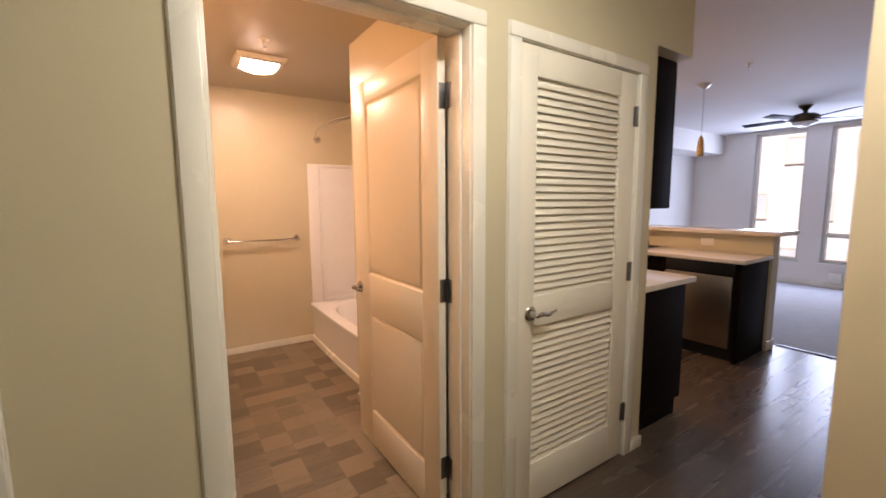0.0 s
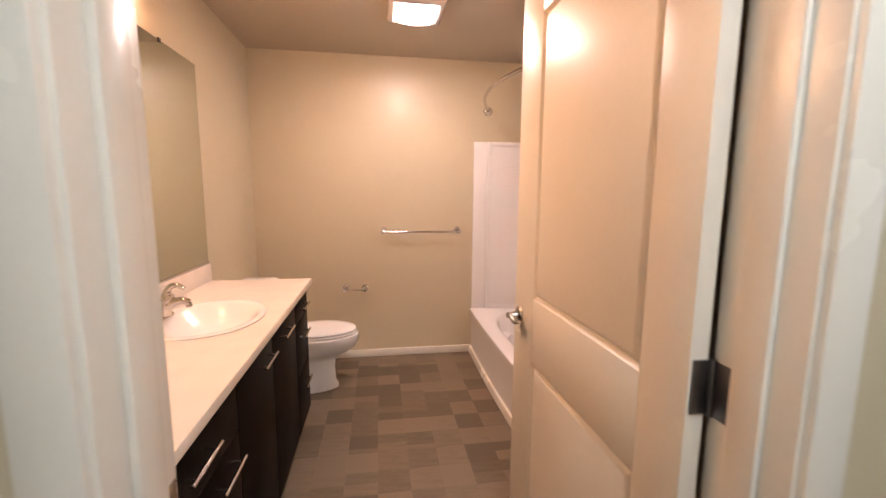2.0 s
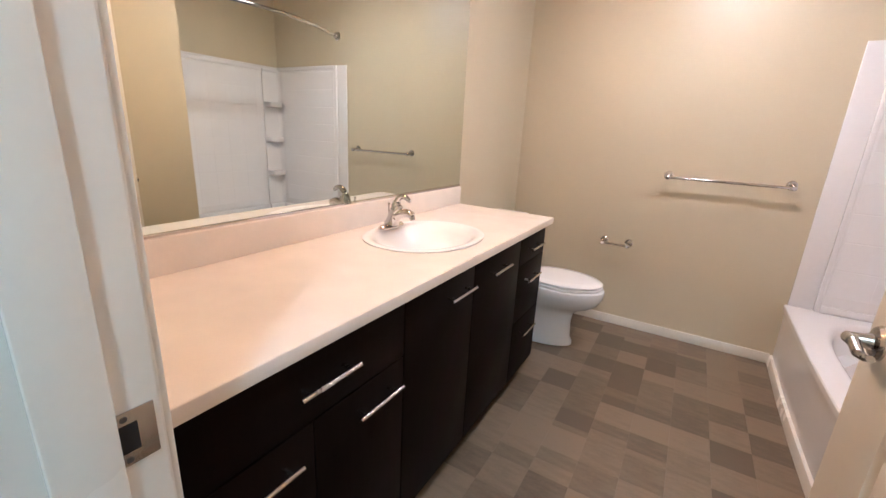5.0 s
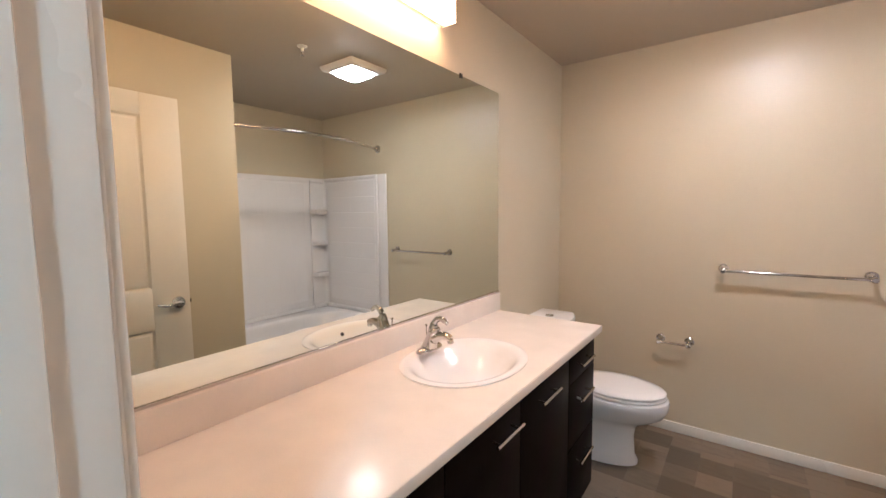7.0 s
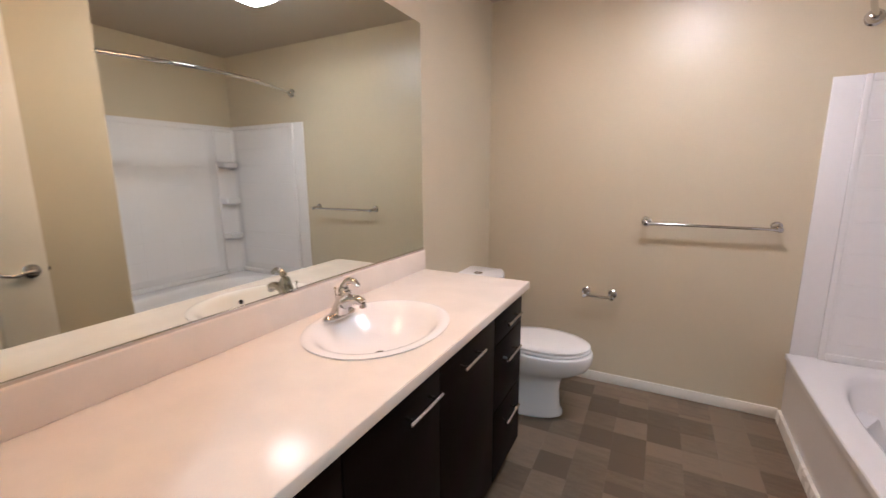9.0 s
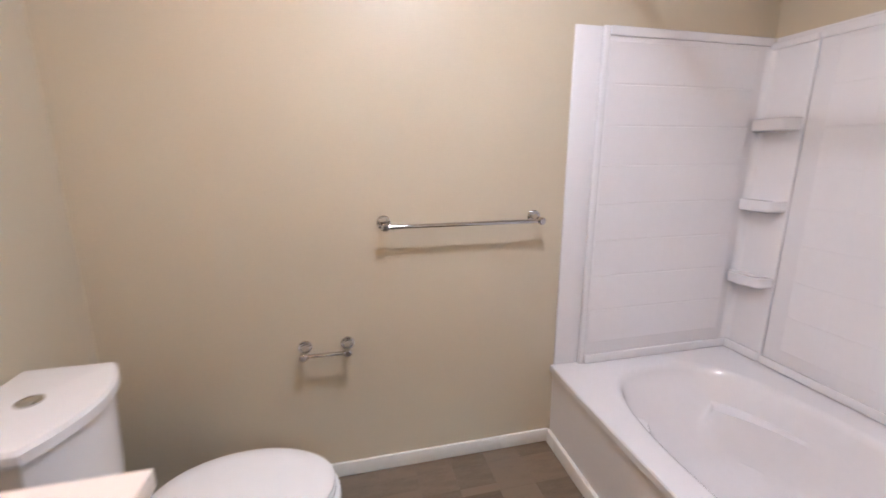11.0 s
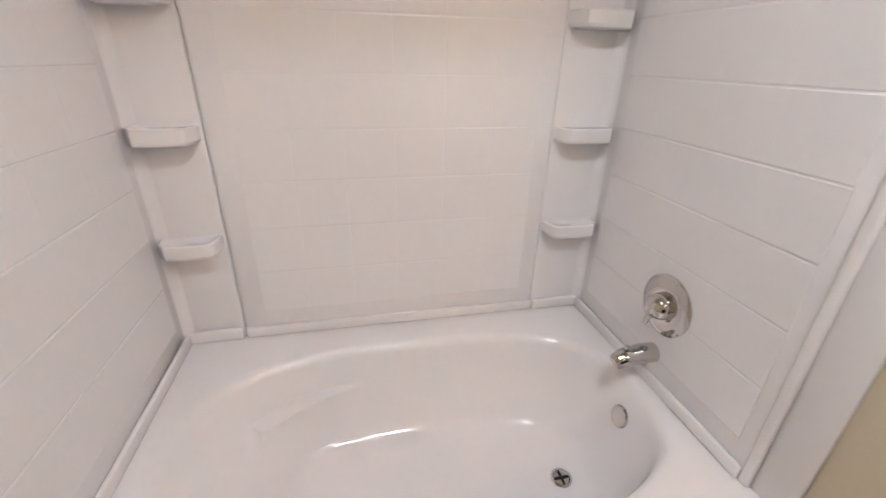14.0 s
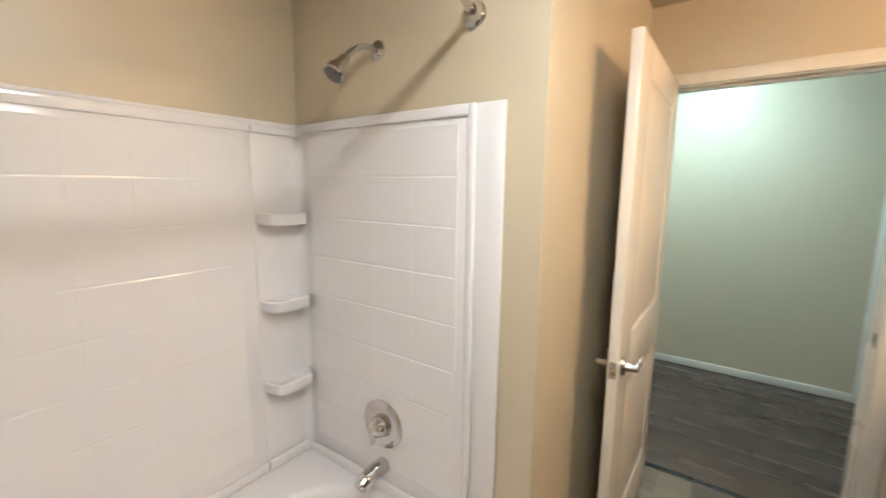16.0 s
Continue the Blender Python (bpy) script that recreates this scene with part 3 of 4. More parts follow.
part("end_cap", boxes((XW + 0.020, -0.458, 2.786, 2.792, 2.160, 2.29), bev=0.002), NICKEL, vl)
part("end_cap", boxes((XW + 0.020, -0.458, 2.038, 2.044, 2.160, 2.29), bev=0.002), NICKEL, vl)

# ---- ceiling light, sprinkler ----


def ceiling_fixture(name, cx, cy, z, half, lens, core, label):
    c = thing(name, (cx, cy, z), label, "ceiling light")
    fr = bmesh.new()
    rings = []
    for inset, dz in ((0.0, 0.0), (0.0, -0.010), (0.010, -0.030), (0.030, -0.040), (0.042, -0.036), (0.045, -0.012)):
        h = half - inset
        rings.append([Vector((cx - h, cy - h, z + dz)), Vector((cx + h, cy - h, z + dz)), Vector((cx + h, cy + h, z + dz)), Vector((cx - h, cy + h, z + dz))])
    loft(fr, rings, cap0=False)
    part("frame", fr, ACRYLIC, c, "white plastic frame")
    lm = bmesh.new()
    loft(lm, [oval(cx, cy, z + dz, half - i, half - i, 48, 6) for i, dz in ((0.050, -0.014), (0.052, -0.044), (0.062, -0.056), (0.09, -0.066), (0.14, -0.069))])
    part("diffuser", lm, lens, c, "glowing diffuser lens")
    hm = bmesh.new()
    loft(hm, [oval(cx, cy, z + dz, r, r, 32, 3) for r, dz in ((0.062, -0.069), (0.060, -0.073), (0.040, -0.076), (0.012, -0.077))])
    part("lens_middle", hm, core, c, "brightest middle of the lens")
    return c


ceiling_fixture("ceiling_light", 0.618, 3.355, ZC, 0.160, LENS, LENS_CORE, "square ceiling light with glowing lens, switched on")
# added fill lamp, never in view, brightens the hall in place of daylight
ceiling_fixture("ceiling_light", 0.82, 0.42, ZL, 0.160, HALL_FILL, HALL_FILL_CORE, "added unseen hall fill lamp in the shape of a ceiling light")
ceiling_fixture("ceiling_light", 3.25, 2.75, ZL, 0.160, KITCHEN_GLOW, KITCHEN_CORE, "square kitchen ceiling light, switched on")


def sprinkler(x, y, z):
    s = thing("fire_sprinkler", (x, y, z), "white pendent fire sprinkler on the ceiling", "sprinkler")
    b = bmesh.new()
    turned(b, (x, y, z), (0, 0, -1), ((0, 0.030), (0.003, 0.030), (0.007, 0.020), (0.012, 0.009), (0.030, 0.008), (0.032, 0.006)))
    part("escutcheon", b, TRIM, s)
    f = bmesh.new()
    for sx in (-1, 1):
        tube(f, curve([(x, y, z - 0.028), (x + sx * 0.010, y, z - 0.038), (x, y, z - 0.052)], 5), 0.002, 8)
    part("frame_arms", f, NICKEL, s)
    d = bmesh.new()
    turned(d, (x, y, z - 0.052), (0, 0, -1), ((0, 0.004), (0.001, 0.013), (0.0025, 0.013), (0.003, 0.002)))
    part("deflector", d, NICKEL, s)


sprinkler(0.575, 2.915, ZC)
sprinkler(4.30, 1.71, ZL)

# ---- tub and surround ----
TX0, TX1, TY0, TY1, RZ = 1.155, 2.090, 2.728, 4.217, 0.385
TCX, TCY, TAX, TAY = 1.600, 3.452, 0.348, 0.660
tub = thing("bathtub", (1.6, 3.46, 0), "white acrylic alcove bathtub with oval basin", "bathtub")
NT = 96
outer = snap_corners(on_rect(TX0, TX1, TY0, TY1, TCX, TCY, NT, RZ), TX0, TX1, TY0, TY1)


def bow(p):
    """The front of the tub bows gently out into the room."""
    u = (p.y - TY0) / (TY1 - TY0)
    return 0.014 * math.sin(math.pi * max(0, min(1, u)))


for p in outer:
    if p.x < TX0 + 0.001:
        p.x -= bow(p)
rings = [outer]
for k, (d, dz) in enumerate(((-0.022, 0.0), (-0.008, -0.003), (0.004, -0.012), (0.012, -0.030), (0.018, -0.065), (0.026, -0.10), (0.032, -0.126), (0.034, -0.134), (0.038, -0.15), (0.045, -0.18), (0.054, -0.21), (0.066, -0.245), (0.085, -0.285), (0.105, -0.308), (0.130, -0.322), (0.20, -0.332), (0.30, -0.336))):
    ring = []
    for i, q in enumerate(oval(TCX, TCY, RZ + dz, TAX - d * 0.9, TAY - d * 1.1, NT, 2.75)):
        far_end = max(0.0, (q.y - (TCY + 0.30)) / 0.32)
        slope = max(0.0, -dz - 0.03) * 0.55 * far_end
        q.y -= slope
        w = max(0.0, min(1.0, (q.y - 3.60) / 0.28)) ** 1.2 * max(0.0, min(1.0, (3.965 - q.y) / 0.035))
        if dz < -0.13:
            push = max(0.0, 0.100 - d) * w * min(1.0, abs(q.x - TCX) / 0.15)
            q.x += push if q.x < TCX else -push
        ring.append(q)
    rings.append(ring)
tb = bmesh.new()
loft(tb, rings, cap0=False)
basin = part("basin", tb, ACRYLIC, tub)
ap = bmesh.new()
N = 25
ys = [TY0 + (TY1 - TY0) * k / (N - 1) for k in range(N)]
prof = ((0.000, RZ), (-0.004, RZ - 0.006), (-0.004, RZ - 0.030), (0.006, RZ - 0.040), (0.010, RZ - 0.10), (0.014, 0.030), (0.014, 0.0))
loft(ap, [[Vector((TX0 - bow(Vector((0, y, 0))) + dx, y, z)) for y in ys] for dx, z in prof], closed=False, cap0=False, cap1=False)
part("apron", ap, ACRYLIC, tub, "glossy white apron panel")
sk = bmesh.new()
loft(sk, [[Vector((TX0 - bow(Vector((0, y, 0))) + dx, y, z)) for y in ys] for dx, z in ((0.013, 0.056), (-0.001, 0.054), (-0.004, 0.046), (-0.006, 0.0), (0.013, 0.0))], closed=False, cap0=False, cap1=False)
part("skirting", sk, TRIM, tub, "white trim strip along the floor")
dn = bmesh.new()
turned(dn, (1.575, 3.01, RZ - 0.330), (0, 0, 1), ((0, 0.034), (0.004, 0.034), (0.006, 0.028), (0.003, 0.025)))
drain = part("drain", dn, CHROME, tub, "chrome tub drain with cross bars")
part("drain_grid", boxes((1.552, 1.598, 3.007, 3.013, RZ - 0.326, RZ - 0.3235), (1.572, 1.578, 2.987, 3.033, RZ - 0.3258, RZ - 0.3232)), GAP, drain)
ov = bmesh.new()
turned(ov, (1.600, 2.822, 0.266), (0, 1, 0.28), ((0, 0.036), (0.006, 0.036), (0.012, 0.032), (0.015, 0.010)))
part("overflow_cover", ov, CHROME, tub, "round chrome overflow cover")

sur = thing("tub_surround", (1.6, 3.46, RZ), "white moulded tub surround with tile pattern and corner shelves", "tub surround")
SZ0, SZ1 = RZ + 0.001, 1.774


def pads(bm, plane, face, out, a0, a1, z0, z1, pitch, rise=0.0014):
    """Raised tile pads on a moulded panel, with fine sunken joints."""
    na, nz = max(1, round((a1 - a0) / pitch)), max(1, round((z1 - z0) / pitch))
    g, gu = 0.0020, 0.0003 if plane == "x" else 0.0
    for i in range(na):
        for k in range(nz):
            u0, u1 = a0 + (a1 - a0) * i / na + gu, a0 + (a1 - a0) * (i + 1) / na - gu
            v0, v1 = z0 + (z1 - z0) * k / nz + g, z0 + (z1 - z0) * (k + 1) / nz - g
            r0 = ((u0, v0), (u1, v0), (u1, v1), (u0, v1))
            s = 0.002
            su = 0.00012 if plane == "y" else 0.0005
            r1 = ((u0 + su, v0 + s), (u1 - su, v0 + s), (u1 - su, v1 - s), (u0 + su, v1 - s))
            if plane == "y":
                loft(bm, [[Vector((u, face, v)) for u, v in r0], [Vector((u, face + out * rise, v)) for u, v in r1]], cap0=False)
            else:
                loft(bm, [[Vector((face, u, v)) for u, v in r0], [Vector((face + out * rise, u, v)) for u, v in r1]], cap0=False)


for nm, wy, out, thick, mx in (("end_panel", YF, -1, 0.024, 1.275), ("end_panel", YA, 1, 0.020, 1.252)):
    f1 = wy + out * 0.012
    f2 = wy + out * thick
    ya, yb = sorted((wy + out * 0.0005, f1))
    yc, yd = sorted((f1, f2))
    ye, yf = sorted((f1, wy + out * 0.034))
    p = boxes((1.166, mx + 0.010, ya, yb, SZ0, SZ1), bev=0.002)
    e = part(nm, p, ACRYLIC, sur)
    q = boxes((mx + 0.010, 2.085, min(wy + out * 0.0005, f2), max(wy + out * 0.0005, f2), SZ0, SZ1 - 0.012), bev=0.003)
    part("panel_face", q, ACRYLIC, e)
    f3, f4 = wy + out * (thick + 0.008), wy + out * (thick + 0.014)
    for spec in ((mx, mx + 0.025, min(f1, f3), max(f1, f3), SZ0, SZ1), (mx + 0.025, 2.085, min(f2, f3), max(f2, f3), SZ1 - 0.034, SZ1), (mx + 0.025, 2.075, min(f2, f4), max(f2, f4), SZ0, SZ0 + 0.042)):
        part("moulding", boxes(spec, bev=0.006, seg=3), ACRYLIC, e)
    t = bmesh.new()
    pads(t, "y", f2, out, 1.312, 2.01, 0.480, 1.725, 0.1555)
    part("tile_relief", t, ACRYLIC, e, smooth=False)
bp = boxes((2.092, XB - 0.0005, YA + 0.021, YF - 0.025, SZ0, SZ1), bev=0.002)
back = part("back_panel", bp, ACRYLIC, sur)
cp = boxes((2.080, 2.0915, 2.950, 4.008, SZ0 + 0.004, SZ1 - 0.014), bev=0.004)
part("centre_panel", cp, ACRYLIC, back)
for spec in ((2.072, 2.080, 2.950, 4.008, SZ1 - 0.048, SZ1 - 0.014), (2.066, 2.080, 2.950, 4.008, SZ0 + 0.003, SZ0 + 0.040)):
    part("moulding", boxes(spec, bev=0.004, seg=2), ACRYLIC, back)
tl = bmesh.new()
pads(tl, "x", 2.080, -1, 3.005, 3.94, 0.480, 1.71, 0.1555, 0.00055)
part("tile_relief", tl, ACRYLIC, back, smooth=False)
for y0, y1, inner in ((YA + 0.020, 2.9495, 1), (4.013, YF - 0.024, -1)):
    col = part("shelf_column", boxes((2.078, 2.0918, y0, y1, SZ0, SZ1 - 0.020), bev=0.005, seg=3), ACRYLIC, sur)
    part("column_base", boxes((2.062, 2.078, y0 + 0.004, y1 - 0.004, SZ0, SZ0 + 0.045), bev=0.007, seg=3), ACRYLIC, col)
    part("column_cap", boxes((2.066, 2.078, y0, y1, SZ1 - 0.050, SZ1 - 0.022), bev=0.005, seg=3), ACRYLIC, col)
    wall_y = YA + 0.020 if inner == 1 else YF - 0.024
    tip = y1 if inner == 1 else y0
    rise = 0.0 if inner == 1 else 0.011
    for z in (0.768 + rise, 1.100 + rise, 1.434 + rise):
        sh = bmesh.new()
        start = wall_y + inner * 0.004
        pts = [(2.088, start), (2.088, tip - inner * 0.006)]
        n = 9
        for k in range(n):
            ang = math.pi / 2 * k / (n - 1)
            pts.append((2.088 - 0.090 * math.sin(ang) ** 0.8, tip - inner * 0.006 - inner * 0.026 * (1 - math.cos(ang))))
        pts += [(1.994, tip - inner * 0.09), (1.998, start + inner * 0.030), (2.022, start + inner * 0.010)]
        def level(inset, zz):
            cxm, cym = 2.088, start
            return [Vector((cxm + (px - cxm) * (1 - inset), cym + (py - cym) * (1 - inset * 0.6), zz)) for px, py in pts]
        loft(sh, [level(0.24, z - 0.052), level(0.06, z - 0.047), level(0.0, z - 0.038), level(0.0, z - 0.004), level(0.05, z), level(0.10, z - 0.001), level(0.16, z - 0.005), level(0.5, z - 0.006)])
        part("corner_shelf", sh, ACRYLIC, col)
    cove = bmesh.new()
    arc = [(2.0785 - 0.030 * (1 - math.sin(a)), wall_y + inner * 0.030 * (1 - math.cos(a))) for a in [math.pi / 2 * k / 8 for k in range(9)]]
    loft(cove, [[Vector((px, py, zz)) for px, py in arc] for zz in (SZ0 + 0.02, SZ1 - 0.030)], closed=False, cap0=False, cap1=False)
    part("corner_cove", cove, ACRYLIC, col)

vx, vy, vz = 1.626, YA + 0.0225, 0.660
valve = thing("shower_valve", (vx, vy, vz), "round chrome shower valve on the tub surround", "shower valve")
vb = bmesh.new()
turned(vb, (vx, vy, vz), (0, 1, 0), ((0, 0.093), (0.004, 0.093), (0.010, 0.086), (0.016, 0.066), (0.013, 0.044)), 40)
part("escutcheon", vb, CHROME, valve)
vk = bmesh.new()
turned(vk, (vx, vy + 0.011, vz), (0, 1, 0), ((0, 0.040), (0.014, 0.040), (0.028, 0.036), (0.042, 0.027), (0.050, 0.015), (0.052, 0.006)))
part("knob", vk, CHROME, valve)
vh = bmesh.new()
tube(vh, curve([(vx, vy + 0.040, vz - 0.012), (vx + 0.004, vy + 0.050, vz - 0.036), (vx + 0.007, vy + 0.052, vz - 0.060)], 5), [0.013, 0.012, 0.011, 0.010, 0.0095, 0.009, 0.0085, 0.008, 0.0075, 0.007, 0.0065], 12)
part("lever", vh, CHROME, valve)

sp2 = thing("tub_spout", (vx, vy, 0.490), "chrome tub spout below the shower valve", "tub spout")
sm = bmesh.new()
tube(sm, curve([(vx, vy, 0.492), (vx, vy + 0.05, 0.492), (vx, vy + 0.10, 0.484), (vx, vy + 0.128, 0.470)], 5), [0.031] * 6 + [0.029] * 5 + [0.027] * 3 + [0.025, 0.021], 20)
part("body", sm, CHROME, sp2)
sdv = bmesh.new()
turned(sdv, (vx, vy + 0.095, 0.506), (0, 0, 1), ((0, 0.006), (0.012, 0.005), (0.016, 0.008), (0.022, 0.007)), 14)
part("diverter_knob", sdv, CHROME, sp2)

hx, hz = 1.654, 1.985
head = thing("wall_shower", (hx, YA, hz), "chrome shower head on a short bent arm", "shower head")
fl = bmesh.new()
turned(fl, (hx, YA + 0.0005, hz), (0, 1, 0), ((0, 0.032), (0.003, 0.032), (0.010, 0.024), (0.014, 0.012)))
part("flange", fl, CHROME, head)
am = bmesh.new()
tube(am, curve([(hx, YA + 0.008, hz), (hx, YA + 0.06, hz - 0.002), (hx + 0.002, YA + 0.11, hz - 0.030), (hx + 0.004, YA + 0.14, hz - 0.060)], 6), 0.0105, 16)
part("arm", am, CHROME, head)
hd = bmesh.new()
turned(hd, (hx + 0.003, YA + 0.136, hz - 0.055), (0.05, 0.62, -0.78), ((0, 0.013), (0.010, 0.019), (0.022, 0.019), (0.032, 0.022), (0.056, 0.033), (0.074, 0.036), (0.079, 0.032), (0.077, 0.010)))
spray = part("spray_head", hd, CHROME, head)
nf = bmesh.new()
turned(nf, (hx + 0.003, YA + 0.136, hz - 0.055), (0.05, 0.62, -0.78), ((0.0765, 0.031), (0.0800, 0.030), (0.0815, 0.022), (0.0818, 0.004)))
part("nozzle_face", nf, NOZZLE, spray, "grey nozzle face")

rod = thing("shower_rod", (1.27, 3.46, 2.0), "curved chrome shower curtain rod across the tub", "shower rod")
rm = bmesh.new()
rpts = [(1.276 - 0.175 * math.sin(math.pi * k / 24), YA + 0.02 + (YF - YA - 0.04) * k / 24, 2.014) for k in range(25)]
tube(rm, rpts, 0.0125, 16)
part("rod", rm, CHROME, rod)
for y, s in ((YA, 1), (YF, -1)):
    rf = bmesh.new()
    turned(rf, (1.276, y + s * 0.0005, 2.014), (-0.18 * 1, s, 0), ((0, 0.036), (0.006, 0.036), (0.012, 0.028), (0.022, 0.024), (0.034, 0.019), (0.036, 0.013)))
    part("flange", rf, CHROME, rod)

# ---- towel bar, paper holder ----


def wall_bar(name, x0, x1, z, reach, label, category, r):
    b = thing(name, ((x0 + x1) / 2, YF, z), label, category)
    m = bmesh.new()
    tube(m, [(x0, YF - reach, z - 0.008), (x1, YF - reach, z - 0.008)], r, 16)
    part("bar", m, CHROME, b)
    for x in (x0, x1):
        p = bmesh.new()
        turned(p, (x, YF - 0.0005, z), (0, -1, 0), ((0, 0.0265), (0.005, 0.0265), (0.008, 0.023), (0.0085, 0.019), (0.013, 0.016), (0.014, 0.010)))
        f = part("mount", p, CHROME, b)
        q = bmesh.new()
        turned(q, (x, YF - 0.013, z), (0, -1, -0.12), ((0, 0.014), (0.010, 0.010), (0.030, 0.009), (reach - 0.024, 0.011), (reach - 0.010, 0.015), (reach, 0.015), (reach + 0.004, 0.010)))
        part("post", q, CHROME, f)
    return b


wall_bar("towel_bar", 0.432, 1.036, 1.058, 0.066, "chrome towel bar on the beige wall", "towel bar", 0.0085)
wall_bar("toilet_paper_holder", 0.120, 0.277, 0.592, 0.066, "empty chrome toilet paper holder on the wall", "paper holder", 0.0075)

# ---- toilet ----
TY = 3.725
toilet = thing("toilet", (-0.15, TY, 0), "white two-piece toilet with closed lid beside the vanity", "toilet")


def egg(cx, half_l, half_w, z, n=48, front=1.0):
    out = []
    for k in range(n):
        a = 2 * math.pi * k / n
        c, s = math.cos(a), math.sin(a)
        lx = half_l * c * (1.0 if c > 0 else 0.92)
        wy = half_w * math.copysign(abs(s) ** 0.9, s) * (1 - 0.10 * max(0, c) ** 2)
        out.append(Vector((cx + lx, TY + wy, z)))
    return out


bw = bmesh.new()
loft(bw, [egg(-0.14, 0.238, 0.112, 0.0), egg(-0.14, 0.238, 0.112, 0.018), egg(-0.145, 0.226, 0.102, 0.05), egg(-0.145, 0.220, 0.098, 0.15), egg(-0.14, 0.222, 0.100, 0.205), egg(-0.125, 0.235, 0.112, 0.235), egg(-0.085, 0.255, 0.138, 0.262), egg(-0.048, 0.264, 0.163, 0.295), egg(-0.028, 0.266, 0.178, 0.335), egg(-0.022, 0.265, 0.183, 0.368), egg(-0.022, 0.262, 0.181, 0.384), egg(-0.022, 0.252, 0.172, 0.390)])
part("bowl", bw, CERAMIC, toilet)
st = bmesh.new()
loft(st, [egg(-0.022, 0.244, 0.168, 0.3905), egg(-0.022, 0.252, 0.175, 0.396), egg(-0.022, 0.252, 0.175, 0.404), egg(-0.022, 0.244, 0.168, 0.409)])
part("seat", st, CERAMIC, toilet)
ld = bmesh.new()
loft(ld, [egg(-0.022, 0.240, 0.164, 0.4095), egg(-0.022, 0.250, 0.173, 0.416), egg(-0.022, 0.249, 0.172, 0.423), egg(-0.022, 0.238, 0.162, 0.430), egg(-0.022, 0.19, 0.12, 0.434), egg(-0.022, 0.08, 0.05, 0.435)])
part("lid", ld, CERAMIC, toilet)
for s in (-0.07, 0.07):
    part("seat_hinge", boxes((-0.292, -0.255, TY + s - 0.015, TY + s + 0.015, 0.394, 0.436), bev=0.006, seg=3), CERAMIC, toilet)


def tank_ring(z, grow, n=14):
    """The tank's outline: straight back and sides and a bowed front."""
    w, x0, x1 = 0.172 + grow, XW + 0.012 - grow * 0.3, -0.342 + grow
    pts = [Vector((x0, TY + w, z)), Vector((x0, TY - w, z))]
    for k in range(n + 1):
        u = -1 + 2 * k / n
        pts.append(Vector((x1 + 0.055 * (1 - u * u), TY + u * w, z)))
    return pts


tk = bmesh.new()
loft(tk, [tank_ring(0.36, -0.030), tank_ring(0.38, -0.022), tank_ring(0.50, -0.010), tank_ring(0.718, 0.0)])
tank = part("tank", tk, CERAMIC, toilet)
tkl = bmesh.new()
loft(tkl, [tank_ring(0.721, 0.004), tank_ring(0.726, 0.010), tank_ring(0.748, 0.010), tank_ring(0.757, 0.004), tank_ring(0.760, -0.010)])
lidt = part("tank_lid", tkl, CERAMIC, toilet)
fbn = bmesh.new()
turned(fbn, (-0.42, TY, 0.760), (0, 0, 1), ((0, 0.026), (0.004, 0.026), (0.006, 0.022), (0.004, 0.020), (0.006, 0.017), (0.007, 0.008)))
part("flush_button", fbn, CHROME, lidt, "round chrome dual flush button")
part("seat_deck", boxes((-0.52, -0.245, TY - 0.11, TY + 0.11, 0.30, 0.362), bev=0.012, seg=3), CERAMIC, toilet)
for s in (-1, 1):
    cap = bmesh.new()
    turned(cap, (-0.16, TY + s * 0.112, 0.012), (0, s * 0.4, 1), ((0, 0.014), (0.008, 0.013), (0.014, 0.007)), 14)
    part("bolt_cap", cap, CERAMIC, toilet)

# ---- kitchen and living room beyond the hall ----
kc = thing("kitchen_base_cabinet", (2.45, 2.0, 0), "espresso kitchen base cabinet with toe kick", "kitchen cabinet")
part("end_panel", boxes((2.17, 2.775, 1.395, 1.415, 0.10, 0.874), (2.17, 2.71, 1.395, 1.415, 0.0, 0.10), bev=0.001), ESPRESSO, kc)
part("carcass", boxes((2.17, 2.755, 1.416, 2.58, 0.10, 0.874)), ESPRESSO, kc)
part("plinth", boxes((2.17, 2.70, 1.416, 2.58, 0.0, 0.10)), GAP, kc)
part("cabinet_door", boxes((2.756, 2.775, 1.42, 1.99, 0.11, 0.87), bev=0.002), ESPRESSO, kc)
part("cabinet_door", boxes((2.756, 2.775, 1.995, 2.575, 0.11, 0.87), bev=0.002), ESPRESSO, kc)
solid("kitchen_countertop", boxes((2.17, 2.815, 1.352, 2.60, 0.876, 0.912), bev=0.004), QUARTZ, "pale quartz kitchen countertop", "countertop")
uc = thing("kitchen_wall_cabinet", (2.3, 2.0, 1.36), "espresso kitchen wall cabinet under the soffit", "kitchen cabinet")
part("carcass", boxes((2.167, 2.502, 1.395, 2.58, 1.350, 2.188), bev=0.001), ESPRESSO, uc)
part("cabinet_door", boxes((2.503, 2.522, 1.397, 1.98, 1.352, 2.186), bev=0.002), ESPRESSO, uc)
part("cabinet_door", boxes((2.503, 2.522, 1.985, 2.578, 1.352, 2.186), bev=0.002), ESPRESSO, uc)

PX = 3.95
pen = thing("peninsula_cabinet", (4.2, 2.5, 0), "espresso peninsula cabinet facing the kitchen", "kitchen cabinet")
part("end_panel", boxes((PX, 4.53, 1.515, 1.535, 0.0, 0.862), bev=0.001), ESPRESSO, pen)
part("carcass", boxes((PX + 0.02, 4.53, 2.15, 4.12, 0.09, 0.862)), ESPRESSO, pen)
part("filler", boxes((PX, PX + 0.02, 1.536, 1.553, 0.0, 0.862)), ESPRESSO, pen)
part("plinth", boxes((PX + 0.07, 4.53, 2.15, 4.12, 0.0, 0.09)), GAP, pen)
